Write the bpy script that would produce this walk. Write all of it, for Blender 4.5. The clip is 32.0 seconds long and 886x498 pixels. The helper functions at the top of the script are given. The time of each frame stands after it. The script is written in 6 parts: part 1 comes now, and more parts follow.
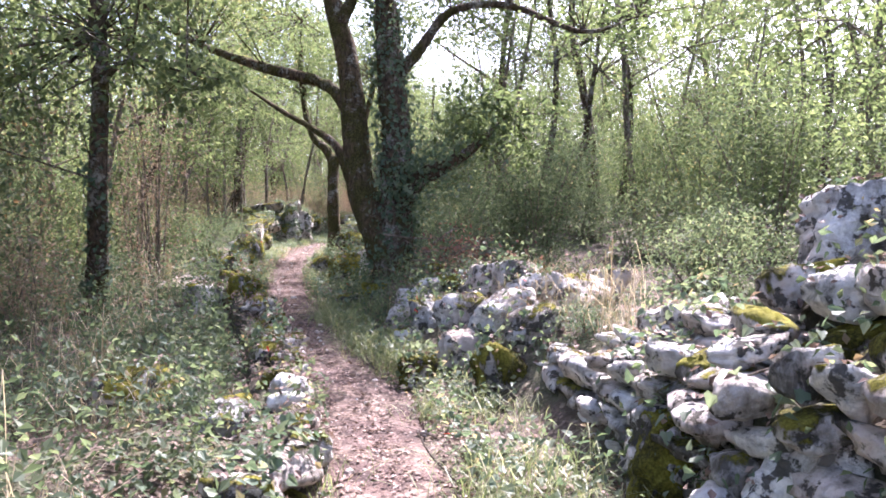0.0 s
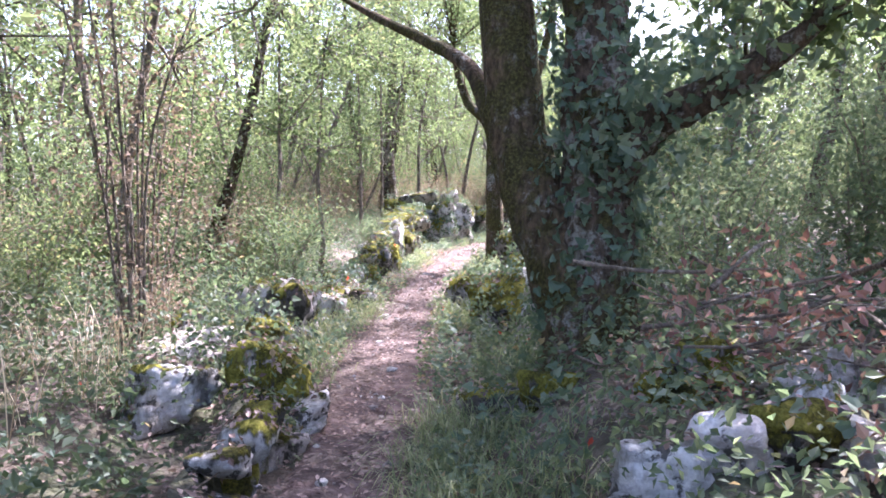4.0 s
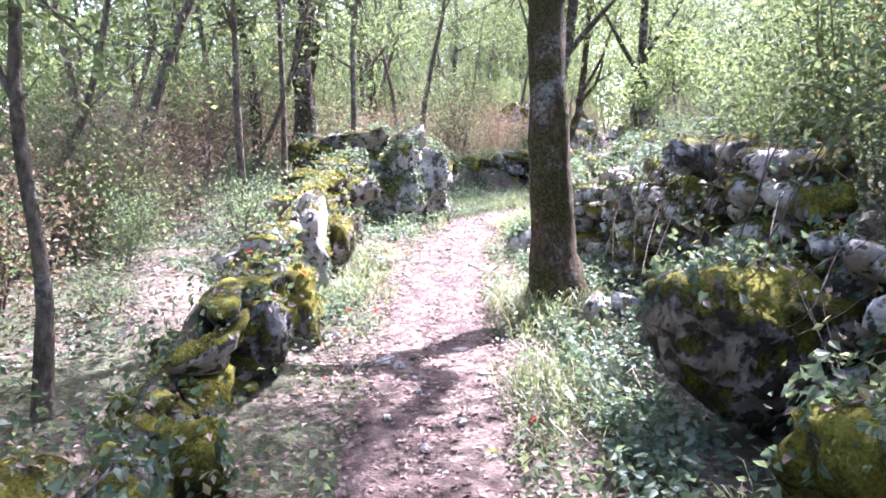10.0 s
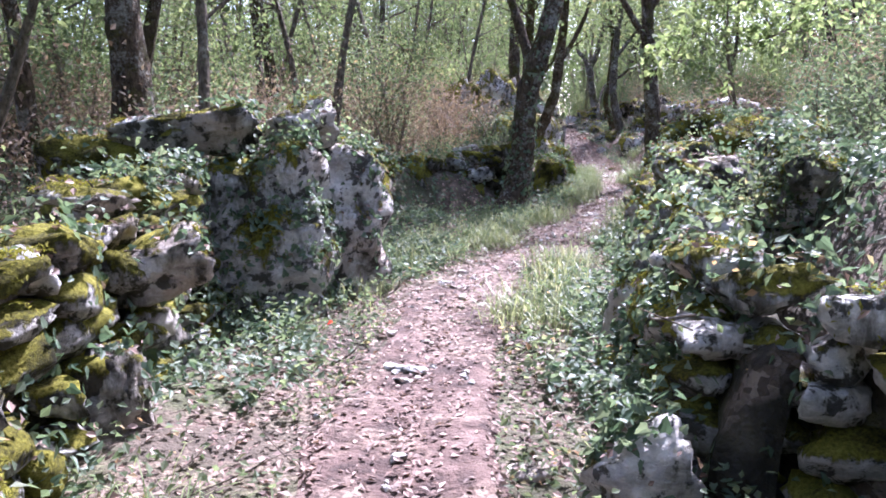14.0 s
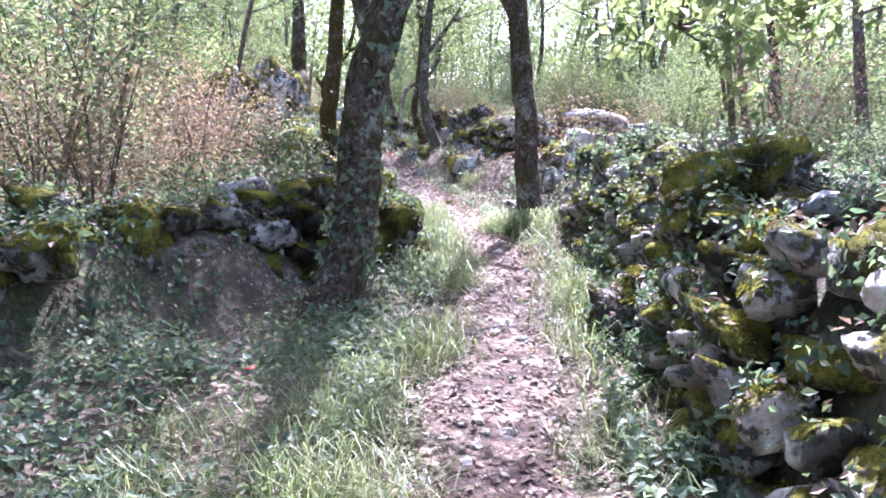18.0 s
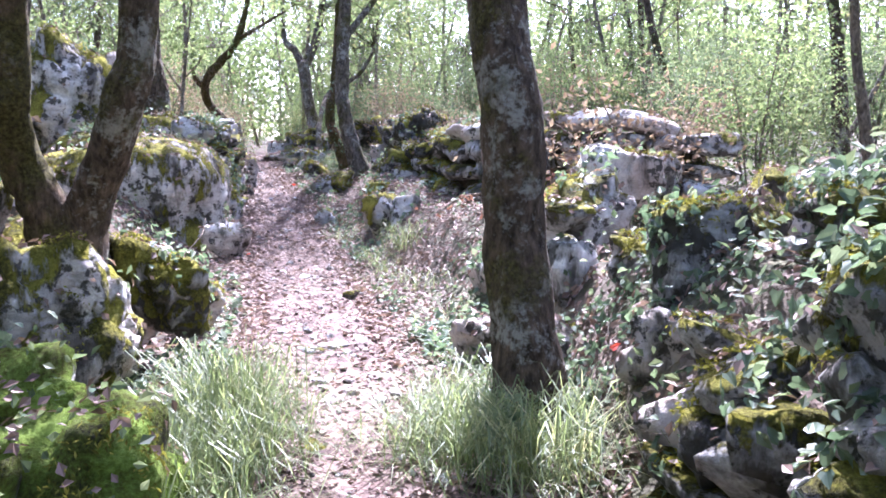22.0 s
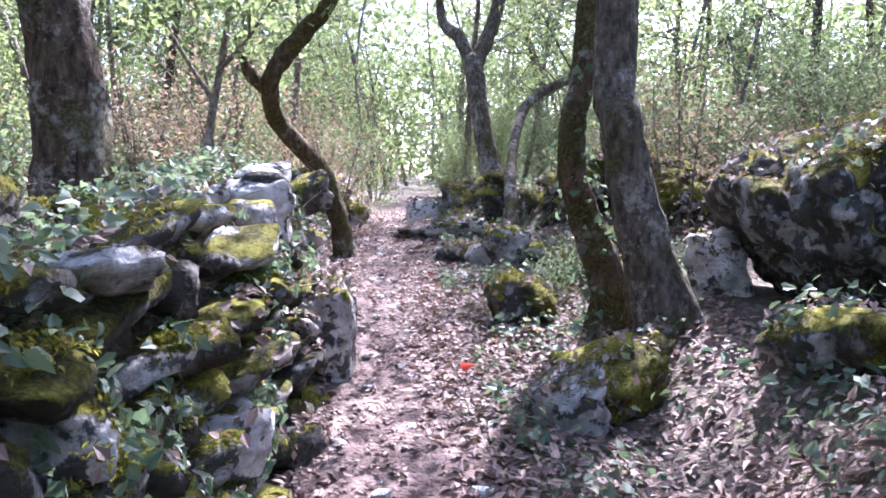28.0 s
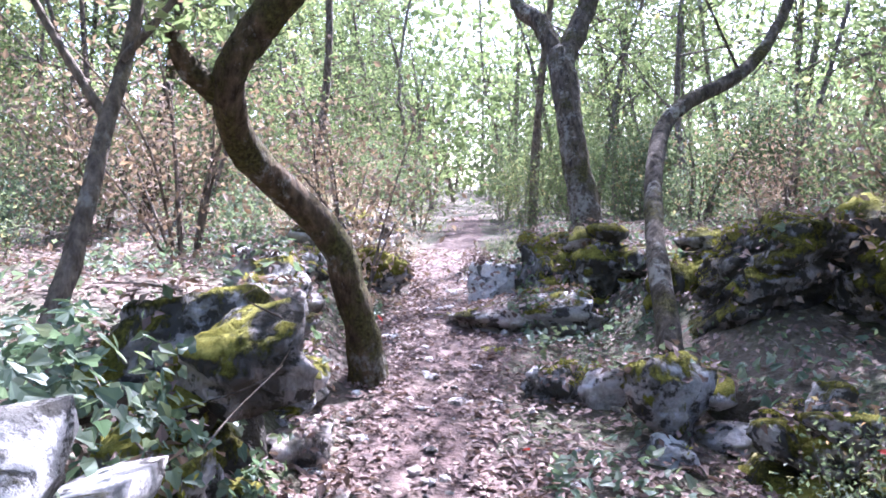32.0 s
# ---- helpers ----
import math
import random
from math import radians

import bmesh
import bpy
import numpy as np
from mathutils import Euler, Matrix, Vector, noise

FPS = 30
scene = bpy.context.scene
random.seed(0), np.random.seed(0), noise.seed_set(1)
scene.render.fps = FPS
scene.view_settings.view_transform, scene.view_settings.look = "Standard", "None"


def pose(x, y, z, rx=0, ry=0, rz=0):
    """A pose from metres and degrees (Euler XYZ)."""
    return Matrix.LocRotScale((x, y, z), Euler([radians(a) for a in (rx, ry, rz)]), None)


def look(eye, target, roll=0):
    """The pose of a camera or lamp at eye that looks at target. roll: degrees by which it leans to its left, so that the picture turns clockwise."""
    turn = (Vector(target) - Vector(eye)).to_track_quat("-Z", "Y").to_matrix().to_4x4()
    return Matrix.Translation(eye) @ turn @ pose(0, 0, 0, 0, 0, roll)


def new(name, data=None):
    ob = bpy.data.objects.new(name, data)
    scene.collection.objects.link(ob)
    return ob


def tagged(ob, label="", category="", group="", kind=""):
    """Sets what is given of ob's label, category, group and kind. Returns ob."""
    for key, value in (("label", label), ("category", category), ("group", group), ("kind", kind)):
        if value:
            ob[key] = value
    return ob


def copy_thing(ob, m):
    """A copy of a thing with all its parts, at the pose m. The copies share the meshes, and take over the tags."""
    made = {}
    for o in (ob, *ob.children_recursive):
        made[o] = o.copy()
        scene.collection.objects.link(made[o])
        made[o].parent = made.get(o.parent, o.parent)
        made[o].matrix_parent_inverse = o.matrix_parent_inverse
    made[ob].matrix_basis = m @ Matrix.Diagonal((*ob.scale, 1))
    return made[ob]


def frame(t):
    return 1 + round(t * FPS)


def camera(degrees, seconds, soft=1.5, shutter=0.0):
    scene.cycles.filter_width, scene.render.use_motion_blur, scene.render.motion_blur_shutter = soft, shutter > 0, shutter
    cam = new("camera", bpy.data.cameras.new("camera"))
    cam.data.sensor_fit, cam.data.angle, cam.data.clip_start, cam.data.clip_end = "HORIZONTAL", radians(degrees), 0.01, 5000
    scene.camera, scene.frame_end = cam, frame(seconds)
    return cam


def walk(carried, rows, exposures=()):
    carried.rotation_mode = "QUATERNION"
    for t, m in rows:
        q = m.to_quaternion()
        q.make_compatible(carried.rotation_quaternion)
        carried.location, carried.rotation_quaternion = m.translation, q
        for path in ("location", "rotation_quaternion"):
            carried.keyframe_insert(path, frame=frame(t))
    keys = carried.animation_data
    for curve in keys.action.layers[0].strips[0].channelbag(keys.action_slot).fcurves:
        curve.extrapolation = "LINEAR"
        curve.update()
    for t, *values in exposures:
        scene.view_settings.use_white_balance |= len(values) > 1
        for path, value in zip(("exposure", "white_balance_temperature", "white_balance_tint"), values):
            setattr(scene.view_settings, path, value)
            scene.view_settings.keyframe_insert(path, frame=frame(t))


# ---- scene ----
EXPOSURE = 2.45      # stops
cam = camera(61.1, 32.0, soft=1.7)
PATH = [
    (0, (0.778, -0.102, 1.213), (0.682, 1.895, 1.162), 0.5),
    (0.5, (0.709, 0.497, 1.205), (0.566, 2.492, 1.203), 0.2),
    (1, (0.684, 1.12, 1.198), (0.527, 3.113, 1.183), 0.4),
    (1.5, (0.643, 1.766, 1.236), (0.448, 3.756, 1.214), 0.1),
    (2, (0.595, 2.413, 1.273), (0.241, 4.38, 1.205), 0.4),
    (2.5, (0.477, 3.104, 1.302), (0.033, 5.054, 1.255), 0.1),
    (3, (0.413, 3.754, 1.325), (-0.043, 5.701, 1.296), -0.6),
    (3.5, (0.24, 4.437, 1.309), (-0.279, 6.367, 1.263), 0.7),
    (4, (0.082, 4.983, 1.326), (-0.476, 6.902, 1.249), 0.1),
    (4.5, (-0.114, 5.552, 1.407), (-0.704, 7.459, 1.277), -0.9),
    (6.5, (-1.265, 7.83, 1.478), (-1.748, 9.754, 1.226), 0.3),
    (7, (-1.453, 8.53, 1.493), (-1.896, 10.462, 1.233), 0.4),
    (7.5, (-1.656, 9.187, 1.522), (-2.094, 11.125, 1.295), 0.3),
    (8, (-1.82, 9.847, 1.539), (-2.239, 11.789, 1.312), -0.1),
    (8.5, (-2.027, 10.494, 1.535), (-2.426, 12.434, 1.253), 0.6),
    (9, (-2.198, 11.152, 1.53), (-2.583, 13.088, 1.208), -0.4),
    (9.5, (-2.318, 11.823, 1.556), (-2.73, 13.754, 1.238), -0.2),
    (10, (-2.497, 12.532, 1.6), (-2.873, 14.482, 1.362), -0.2),
    (10.5, (-2.642, 13.267, 1.644), (-2.974, 15.226, 1.421), -0.4),
    (11, (-2.819, 13.976, 1.652), (-3.161, 15.939, 1.48), -0.2),
    (11.5, (-2.954, 14.663, 1.674), (-3.392, 16.608, 1.509), -0.2),
    (12, (-3.102, 15.313, 1.673), (-3.602, 17.24, 1.478), 0.1),
    (12.5, (-3.242, 15.924, 1.688), (-3.714, 17.845, 1.392), -0.9),
    (13, (-3.356, 16.596, 1.722), (-3.767, 18.524, 1.386), -0.6),
    (13.5, (-3.446, 17.267, 1.777), (-3.755, 19.221, 1.479), -0.8),
    (14, (-3.552, 17.849, 1.745), (-3.735, 19.823, 1.476), -0.5),
    (14.5, (-3.679, 18.499, 1.76), (-3.83, 20.472, 1.467), 0.5),
    (16.5, (-4.049, 20.75, 1.923), (-3.868, 22.727, 1.682), 0.3),
    (17, (-4.024, 21.386, 1.923), (-3.79, 23.36, 1.7), 0.7),
    (17.5, (-4.006, 22.065, 1.912), (-3.65, 24.02, 1.686), 0.9),
    (18, (-3.939, 22.756, 1.964), (-3.518, 24.695, 1.714), 0.7),
    (18.5, (-3.829, 23.477, 2.024), (-3.266, 25.382, 1.795), 0.3),
    (19, (-3.596, 24.231, 2.011), (-2.93, 26.097, 1.736), -0.3),
    (19.5, (-3.391, 24.955, 2.015), (-2.691, 26.808, 1.735), -0.1),
    (20, (-3.114, 25.607, 2.056), (-2.369, 27.437, 1.744), -1.4),
    (20.5, (-2.872, 26.197, 2.066), (-2.149, 28.034, 1.748), -0.5),
    (21, (-2.677, 26.828, 2.103), (-1.96, 28.675, 1.831), -0.3),
    (21.5, (-2.441, 27.444, 2.17), (-1.811, 29.324, 1.914), -0.7),
    (22, (-2.3, 28.036, 2.198), (-1.783, 29.956, 1.983), -0.3),
    (22.5, (-2.151, 28.574, 2.222), (-1.701, 30.5, 1.927), -0.2),
    (23, (-2.069, 29.149, 2.263), (-1.917, 31.125, 1.996), -0.4),
    (23.5, (-2.06, 29.764, 2.325), (-1.995, 31.749, 2.088), -0.3),
    (24, (-1.945, 30.298, 2.341), (-1.883, 32.283, 2.105), -0.6),
    (24.5, (-1.913, 30.967, 2.366), (-1.833, 32.948, 2.105), 0.5),
    (25, (-1.858, 31.678, 2.367), (-1.751, 33.66, 2.12), 0.1),
    (25.5, (-1.828, 32.376, 2.414), (-1.8, 34.358, 2.144), 0.2),
    (26, (-1.828, 33.066, 2.462), (-1.774, 35.055, 2.259), 0.5),
    (26.5, (-1.845, 33.773, 2.535), (-1.8, 35.769, 2.418), 0.8),
    (28.5, (-1.854, 36.675, 2.807), (-1.709, 38.664, 2.66), -0.6),
    (29, (-1.839, 37.213, 2.852), (-1.736, 39.201, 2.659), 0.1),
    (29.5, (-1.838, 37.755, 2.913), (-1.747, 39.736, 2.657), -0.5),
    (30, (-1.807, 38.248, 3.012), (-1.745, 40.231, 2.762), 0.4),
    (30.5, (-1.897, 38.676, 3.066), (-1.839, 40.665, 2.867), 1.1),
    (31, (-1.921, 38.892, 3.136), (-1.911, 40.881, 2.922), -0.0),
    (31.5, (-1.929, 38.951, 3.167), (-1.948, 40.943, 2.99), 0.3),
    (32, (-1.936, 38.953, 3.173), (-1.921, 40.95, 3.062), 0.1),
]
walk(cam, [(t, look(eye, target, roll)) for t, eye, target, roll in PATH], [(t, EXPOSURE + e, k, 31.0) for t, e, k in ((0.0, -0.3, 6050.0), (1.5, -0.2, 6050.0), (3.0, 0.2, 5850.0), (7.0, 0.2, 5450.0), (9.5, 0.3, 5550.0), (11.0, 0.1, 5500.0), (12.3, -0.12, 5500.0), (13.4, -0.3, 5500.0), (14.2, -0.5, 5450.0), (16.5, 0.05, 5350.0), (18.0, 0.25, 5400.0), (20.5, 0.45, 5400.0), (23.0, 0.1, 5450.0), (25.0, 0.22, 5500.0), (26.0, 0.5, 5500.0), (29.0, -0.02, 5350.0), (32.0, 0.2, 5300.0))])

# ---- light ----
SUN_AZ, SUN_EL = 24.0, 52.0            # degrees from +y towards +x, and above the horizon
world = bpy.data.worlds.new("sky")
scene.world = world
world.use_nodes = True
wn = world.node_tree
sky = wn.nodes.new("ShaderNodeTexSky")
sky.sky_type = "NISHITA"
sky.sun_disc = False
sky.sun_elevation, sky.sun_rotation = radians(SUN_EL), radians(SUN_AZ)
sky.dust_density = 3.0
wn.links.new(sky.outputs[0], wn.nodes["Background"].inputs[0])
wn.nodes["Background"].inputs[1].default_value = 0.145
sun = new("sun", bpy.data.lights.new("sun", "SUN"))
sun.data.energy, sun.data.angle, sun.data.color = 5.0, radians(0.6), (1.0, 0.965, 0.91)
_s = Vector((math.sin(radians(SUN_AZ)) * math.cos(radians(SUN_EL)), math.cos(radians(SUN_AZ)) * math.cos(radians(SUN_EL)), math.sin(radians(SUN_EL))))
sun.matrix_world = look(_s * 60, (0, 0, 0))


# ---- materials ----
def material(name, rough=0.8):
    m = bpy.data.materials.new(name)
    m.use_nodes = True
    return m, m.node_tree, m.node_tree.nodes["Principled BSDF"]


def node(nt, kind, **values):
    n = nt.nodes.new("ShaderNode" + kind)
    for k, v in values.items():
        n.inputs[k.replace("_", " ")].default_value = v
    return n


def ramp(nt, source, stops):
    r = nt.nodes.new("ShaderNodeValToRGB")
    while len(r.color_ramp.elements) < len(stops):
        r.color_ramp.elements.new(0.5)
    for e, (p, c) in zip(r.color_ramp.elements, stops):
        e.position, e.color = p, (*c, 1) if len(c) == 3 else c
    nt.links.new(source, r.inputs[0])
    return r.outputs[0]


def mixed(nt, fac, a, b):
    m = nt.nodes.new("ShaderNodeMix")
    m.data_type = "RGBA"
    for sock, v in ((m.inputs[0], fac), (m.inputs[6], a), (m.inputs[7], b)):
        if isinstance(v, (int, float)):
            sock.default_value = v
        elif isinstance(v, tuple):
            sock.default_value = (*v, 1)
        else:
            nt.links.new(v, sock)
    return m.outputs[2]


def calc(nt, op, a, b, clamp=False):
    m = nt.nodes.new("ShaderNodeMath")
    m.operation, m.use_clamp = op, clamp
    for sock, v in zip(m.inputs, (a, b)):
        if isinstance(v, (int, float)):
            sock.default_value = v
        else:
            nt.links.new(v, sock)
    return m.outputs[0]


def grain(nt, scale, detail=4, coord=None, kind="Noise", **values):
    n = node(nt, "Tex" + kind, Scale=scale, **values)
    if kind == "Noise":
        n.inputs["Detail"].default_value = detail
    if coord is not None:
        nt.links.new(coord, n.inputs["Vector"])
    return n.outputs[0]


def bumped(nt, bsdf, height, strength, distance):
    b = node(nt, "Bump", Strength=strength, Distance=distance)
    nt.links.new(height, b.inputs["Height"])
    nt.links.new(b.outputs[0], bsdf.inputs["Normal"])


def place_of(nt):
    """World-sized coordinates that stay with each copy: position plus an offset by object."""
    geo, info = nt.nodes.new("ShaderNodeNewGeometry"), nt.nodes.new("ShaderNodeObjectInfo")
    add = nt.nodes.new("ShaderNodeVectorMath")
    add.operation = "ADD"
    nt.links.new(geo.outputs["Position"], add.inputs[0])
    nt.links.new(info.outputs["Random"], add.inputs[1])
    return add.outputs[0], geo, info


def rock_material(name, moss, pale=0.5, stain=0.0, green=0.0):
    """Limestone: white and buff stone with black lichen spots, rain stains and cushions of moss."""
    m, nt, bsdf = material(name)
    pos, geo, info = place_of(nt)
    mp = nt.nodes.new("ShaderNodeMapping")
    mp.inputs["Scale"].default_value = (1, 1, 0.35)
    nt.links.new(pos, mp.inputs[0])
    sep = nt.nodes.new("ShaderNodeSeparateXYZ")
    nt.links.new(geo.outputs["Normal"], sep.inputs[0])
    soft = calc(nt, "ADD", calc(nt, "MULTIPLY", grain(nt, 3.2, 8, pos, Roughness=0.62), 0.6), calc(nt, "MULTIPLY", grain(nt, 34.0, 6, pos, Roughness=0.7), 0.4))
    base = ramp(nt, soft, [(0.36, (pale * 0.42, pale * 0.405, pale * 0.38)), (0.47, (pale * 0.88, pale * 0.86, pale * 0.82)), (0.60, (pale * 1.36, pale * 1.33, pale * 1.27))])
    buff = ramp(nt, grain(nt, 1.7, 7, pos, Roughness=0.6), [(0.44, (0, 0, 0)), (0.62, (1, 1, 1))])
    base = mixed(nt, calc(nt, "MULTIPLY", buff, 0.62), base, (pale * 0.80, pale * 0.60, pale * 0.47))
    spots = ramp(nt, grain(nt, 10.0, 7, pos, Roughness=0.66), [(0.525 - stain, (0, 0, 0)), (0.57 - stain, (1, 1, 1))])
    base = mixed(nt, calc(nt, "MULTIPLY", spots, 0.88), base, (0.028, 0.026, 0.020))
    rain = ramp(nt, grain(nt, 3.4, 9, mp.outputs[0], Roughness=0.64), [(0.51 - stain, (0, 0, 0)), (0.60 - stain, (1, 1, 1))])
    base = mixed(nt, calc(nt, "MULTIPLY", rain, 0.85), base, (0.040, 0.036, 0.026))
    layers = nt.nodes.new("ShaderNodeMapping")
    layers.inputs["Rotation"].default_value = (0.12, 0.08, 0)
    layers.inputs["Scale"].default_value = (1, 1, 3.0)
    nt.links.new(pos, layers.inputs[0])
    strata = ramp(nt, grain(nt, 3.6, 9, layers.outputs[0], Roughness=0.7), [(0.40, (1, 1, 1)), (0.47, (0, 0, 0))])
    base = mixed(nt, calc(nt, "MULTIPLY", strata, 0.28), base, (0.06, 0.055, 0.045))
    cushions = calc(nt, "ADD", calc(nt, "MULTIPLY", grain(nt, 4.2, 9, mp.outputs[0], Roughness=0.68), 1.7), calc(nt, "MULTIPLY", info.outputs["Random"], 0.22))
    edge = calc(nt, "ADD", calc(nt, "MULTIPLY", sep.outputs[2], 0.26), cushions)
    mask = ramp(nt, calc(nt, "SUBTRACT", edge, 1.27 - moss), [(0.0, (0, 0, 0)), (0.09, (1, 1, 1))])
    shade = calc(nt, "ADD", calc(nt, "MULTIPLY", grain(nt, 5.0, 6, pos), 0.6), calc(nt, "MULTIPLY", grain(nt, 70.0, 5, pos, Roughness=0.7), 0.4))
    mosscol = ramp(nt, shade, [(0.38, (0.020, 0.019, 0.006)), (0.46, (0.085, 0.078 + green * 0.02, 0.014)), (0.53, (0.20 - green * 0.06, 0.185 + green * 0.02, 0.028)), (0.63, (0.37 - green * 0.12, 0.34 + green * 0.02, 0.065))])
    nt.links.new(mixed(nt, mask, base, mosscol), bsdf.inputs["Base Color"])
    bsdf.inputs["Roughness"].default_value = 0.95
    bsdf.inputs["Specular IOR Level"].default_value = 0.2
    stone = calc(nt, "ADD", grain(nt, 7.0, 12, pos, Roughness=0.66), calc(nt, "ADD", calc(nt, "MULTIPLY", spots, -0.12), calc(nt, "MULTIPLY", strata, -0.09)))
    fur = calc(nt, "ADD", calc(nt, "MULTIPLY", grain(nt, 120.0, 5, pos, Roughness=0.7), 0.40), calc(nt, "MULTIPLY", grain(nt, 16.0, 6, pos), 0.55))
    height = calc(nt, "ADD", calc(nt, "MULTIPLY", stone, calc(nt, "SUBTRACT", 1.0, mask)), calc(nt, "MULTIPLY", calc(nt, "ADD", fur, 0.55), mask))
    bumped(nt, bsdf, height, 1.0, 0.06)
    return m


def bark_material(name, dark, light, lichen, moss):
    m, nt, bsdf = material(name)
    pos, geo, info = place_of(nt)
    mp = nt.nodes.new("ShaderNodeMapping")
    mp.inputs["Scale"].default_value = (1, 1, 0.45)
    nt.links.new(pos, mp.inputs[0])
    ridges = grain(nt, 26.0, 10, mp.outputs[0], Roughness=0.66)
    col = ramp(nt, ridges, [(0.36, dark), (0.52, tuple((a + b) * 0.45 for a, b in zip(dark, light))), (0.68, light)])
    crust = calc(nt, "ADD", calc(nt, "MULTIPLY", grain(nt, 30.0, 9, pos, Roughness=0.7), 0.5), calc(nt, "MULTIPLY", grain(nt, 4.5, 6, pos), 0.5))
    lm = ramp(nt, crust, [(0.62 - lichen, (0, 0, 0)), (0.70 - lichen, (1, 1, 1))])
    col = mixed(nt, calc(nt, "MULTIPLY", lm, 0.7), col, (0.36, 0.35, 0.30))
    mm = ramp(nt, grain(nt, 3.2, 9, pos, Roughness=0.65), [(0.68 - moss, (0, 0, 0)), (0.80 - moss, (1, 1, 1))])
    green = ramp(nt, grain(nt, 55.0, 6, pos, Roughness=0.7), [(0.38, (0.020, 0.017, 0.006)), (0.52, (0.062, 0.056, 0.016)), (0.66, (0.135, 0.122, 0.036))])
    nt.links.new(mixed(nt, calc(nt, "MULTIPLY", mm, 0.9), col, green), bsdf.inputs["Base Color"])
    bsdf.inputs["Roughness"].default_value = 0.95
    bsdf.inputs["Specular IOR Level"].default_value = 0.2
    bumped(nt, bsdf, calc(nt, "ADD", ridges, calc(nt, "MULTIPLY", grain(nt, 12.0, 8, pos), 0.6)), 1.0, 0.035)
    return m


def leaf_material(name, stops, translucent=0.55, rough=0.55, spec=0.3):
    m, nt, bsdf = material(name)
    geo, info = nt.nodes.new("ShaderNodeNewGeometry"), nt.nodes.new("ShaderNodeObjectInfo")
    f = calc(nt, "ADD", calc(nt, "MULTIPLY", geo.outputs["Random Per Island"], 0.75), calc(nt, "MULTIPLY", info.outputs["Random"], 0.25))
    col = ramp(nt, f, stops)
    nt.links.new(col, bsdf.inputs["Base Color"])
    bsdf.inputs["Roughness"].default_value = rough
    bsdf.inputs["Specular IOR Level"].default_value = spec
    tr = nt.nodes.new("ShaderNodeBsdfTranslucent")
    warm = nt.nodes.new("ShaderNodeMix")
    warm.data_type, warm.blend_type = "RGBA", "MULTIPLY"
    warm.inputs[0].default_value = 1.0
    nt.links.new(col, warm.inputs[6])
    warm.inputs[7].default_value = (1.95, 1.92, 1.5, 1)
    nt.links.new(warm.outputs[2], tr.inputs[0])
    mx = nt.nodes.new("ShaderNodeMixShader")
    mx.inputs[0].default_value = translucent
    nt.links.new(bsdf.outputs[0], mx.inputs[1])
    nt.links.new(tr.outputs[0], mx.inputs[2])
    nt.links.new(mx.outputs[0], nt.nodes["Material Output"].inputs[0])
    return m


def earth_material(name, stops, scale, litter, bump, green=0.0):
    m, nt, bsdf = material(name)
    pos, geo, info = place_of(nt)
    col = ramp(nt, grain(nt, scale, 8, pos), stops)
    vor = nt.nodes.new("ShaderNodeTexVoronoi")
    vor.inputs["Scale"].default_value = 34.0
    nt.links.new(pos, vor.inputs["Vector"])
    chips = ramp(nt, vor.outputs["Color"], [(0.40, (0.09, 0.06, 0.045)), (0.6, (0.20, 0.14, 0.105)), (0.8, (0.36, 0.28, 0.22))])
    col = mixed(nt, calc(nt, "MULTIPLY", ramp(nt, grain(nt, 3.0, 5, pos), [(0.62 - litter, (0, 0, 0)), (0.72 - litter, (1, 1, 1))]), 0.6), col, chips)
    if green:      # thin moss and seedlings in patches
        patch = ramp(nt, grain(nt, 1.1, 9, pos, Roughness=0.65), [(0.48, (0, 0, 0)), (0.58, (1, 1, 1))])
        col = mixed(nt, calc(nt, "MULTIPLY", patch, green), col, ramp(nt, grain(nt, 40.0, 5, pos), [(0.35, (0.025, 0.03, 0.012)), (0.65, (0.085, 0.10, 0.04))]))
    nt.links.new(col, bsdf.inputs["Base Color"])
    bsdf.inputs["Roughness"].default_value = 0.95
    bumped(nt, bsdf, calc(nt, "ADD", grain(nt, 9.0, 8, pos), calc(nt, "MULTIPLY", grain(nt, 55.0, 5, pos), 0.4)), 0.9, bump)
    return m


LIMESTONE = rock_material("limestone", 0.17, 0.52)
STREAKED = rock_material("moss_streaked_limestone", 0.24, 0.56)
MOSSY = rock_material("mossy_limestone", 0.36, 0.42, 0.03)
VERDANT = rock_material("green_mossed_limestone", 0.52, 0.44, 0.0, 1.0)
PALE = rock_material("pale_limestone", -0.04, 0.60, -0.02)
DARKROCK = rock_material("dark_limestone", 0.26, 0.34, 0.06)
BARK = bark_material("oak_bark", (0.024, 0.017, 0.011), (0.16, 0.115, 0.08), 0.105, 0.18)
BARK_MOSS = bark_material("mossy_bark", (0.028, 0.019, 0.011), (0.18, 0.125, 0.075), 0.085, 0.25)
BARK_PALE = bark_material("lichen_bark", (0.035, 0.028, 0.021), (0.20, 0.165, 0.125), 0.10, 0.19)
BARK_THIN = bark_material("sapling_bark", (0.07, 0.055, 0.042), (0.30, 0.245, 0.19), 0.08, 0.04)
GREEN = leaf_material("oak_leaves", [(0.0, (0.055, 0.080, 0.038)), (0.5, (0.10, 0.132, 0.062)), (0.85, (0.16, 0.19, 0.095)), (1.0, (0.27, 0.235, 0.11))])
SHRUB = leaf_material("shrub_leaves", [(0.0, (0.050, 0.074, 0.043)), (0.5, (0.088, 0.118, 0.068)), (0.86, (0.15, 0.178, 0.105)), (0.94, (0.24, 0.20, 0.12)), (1.0, (0.28, 0.16, 0.09))], 0.52, 0.55, 0.3)
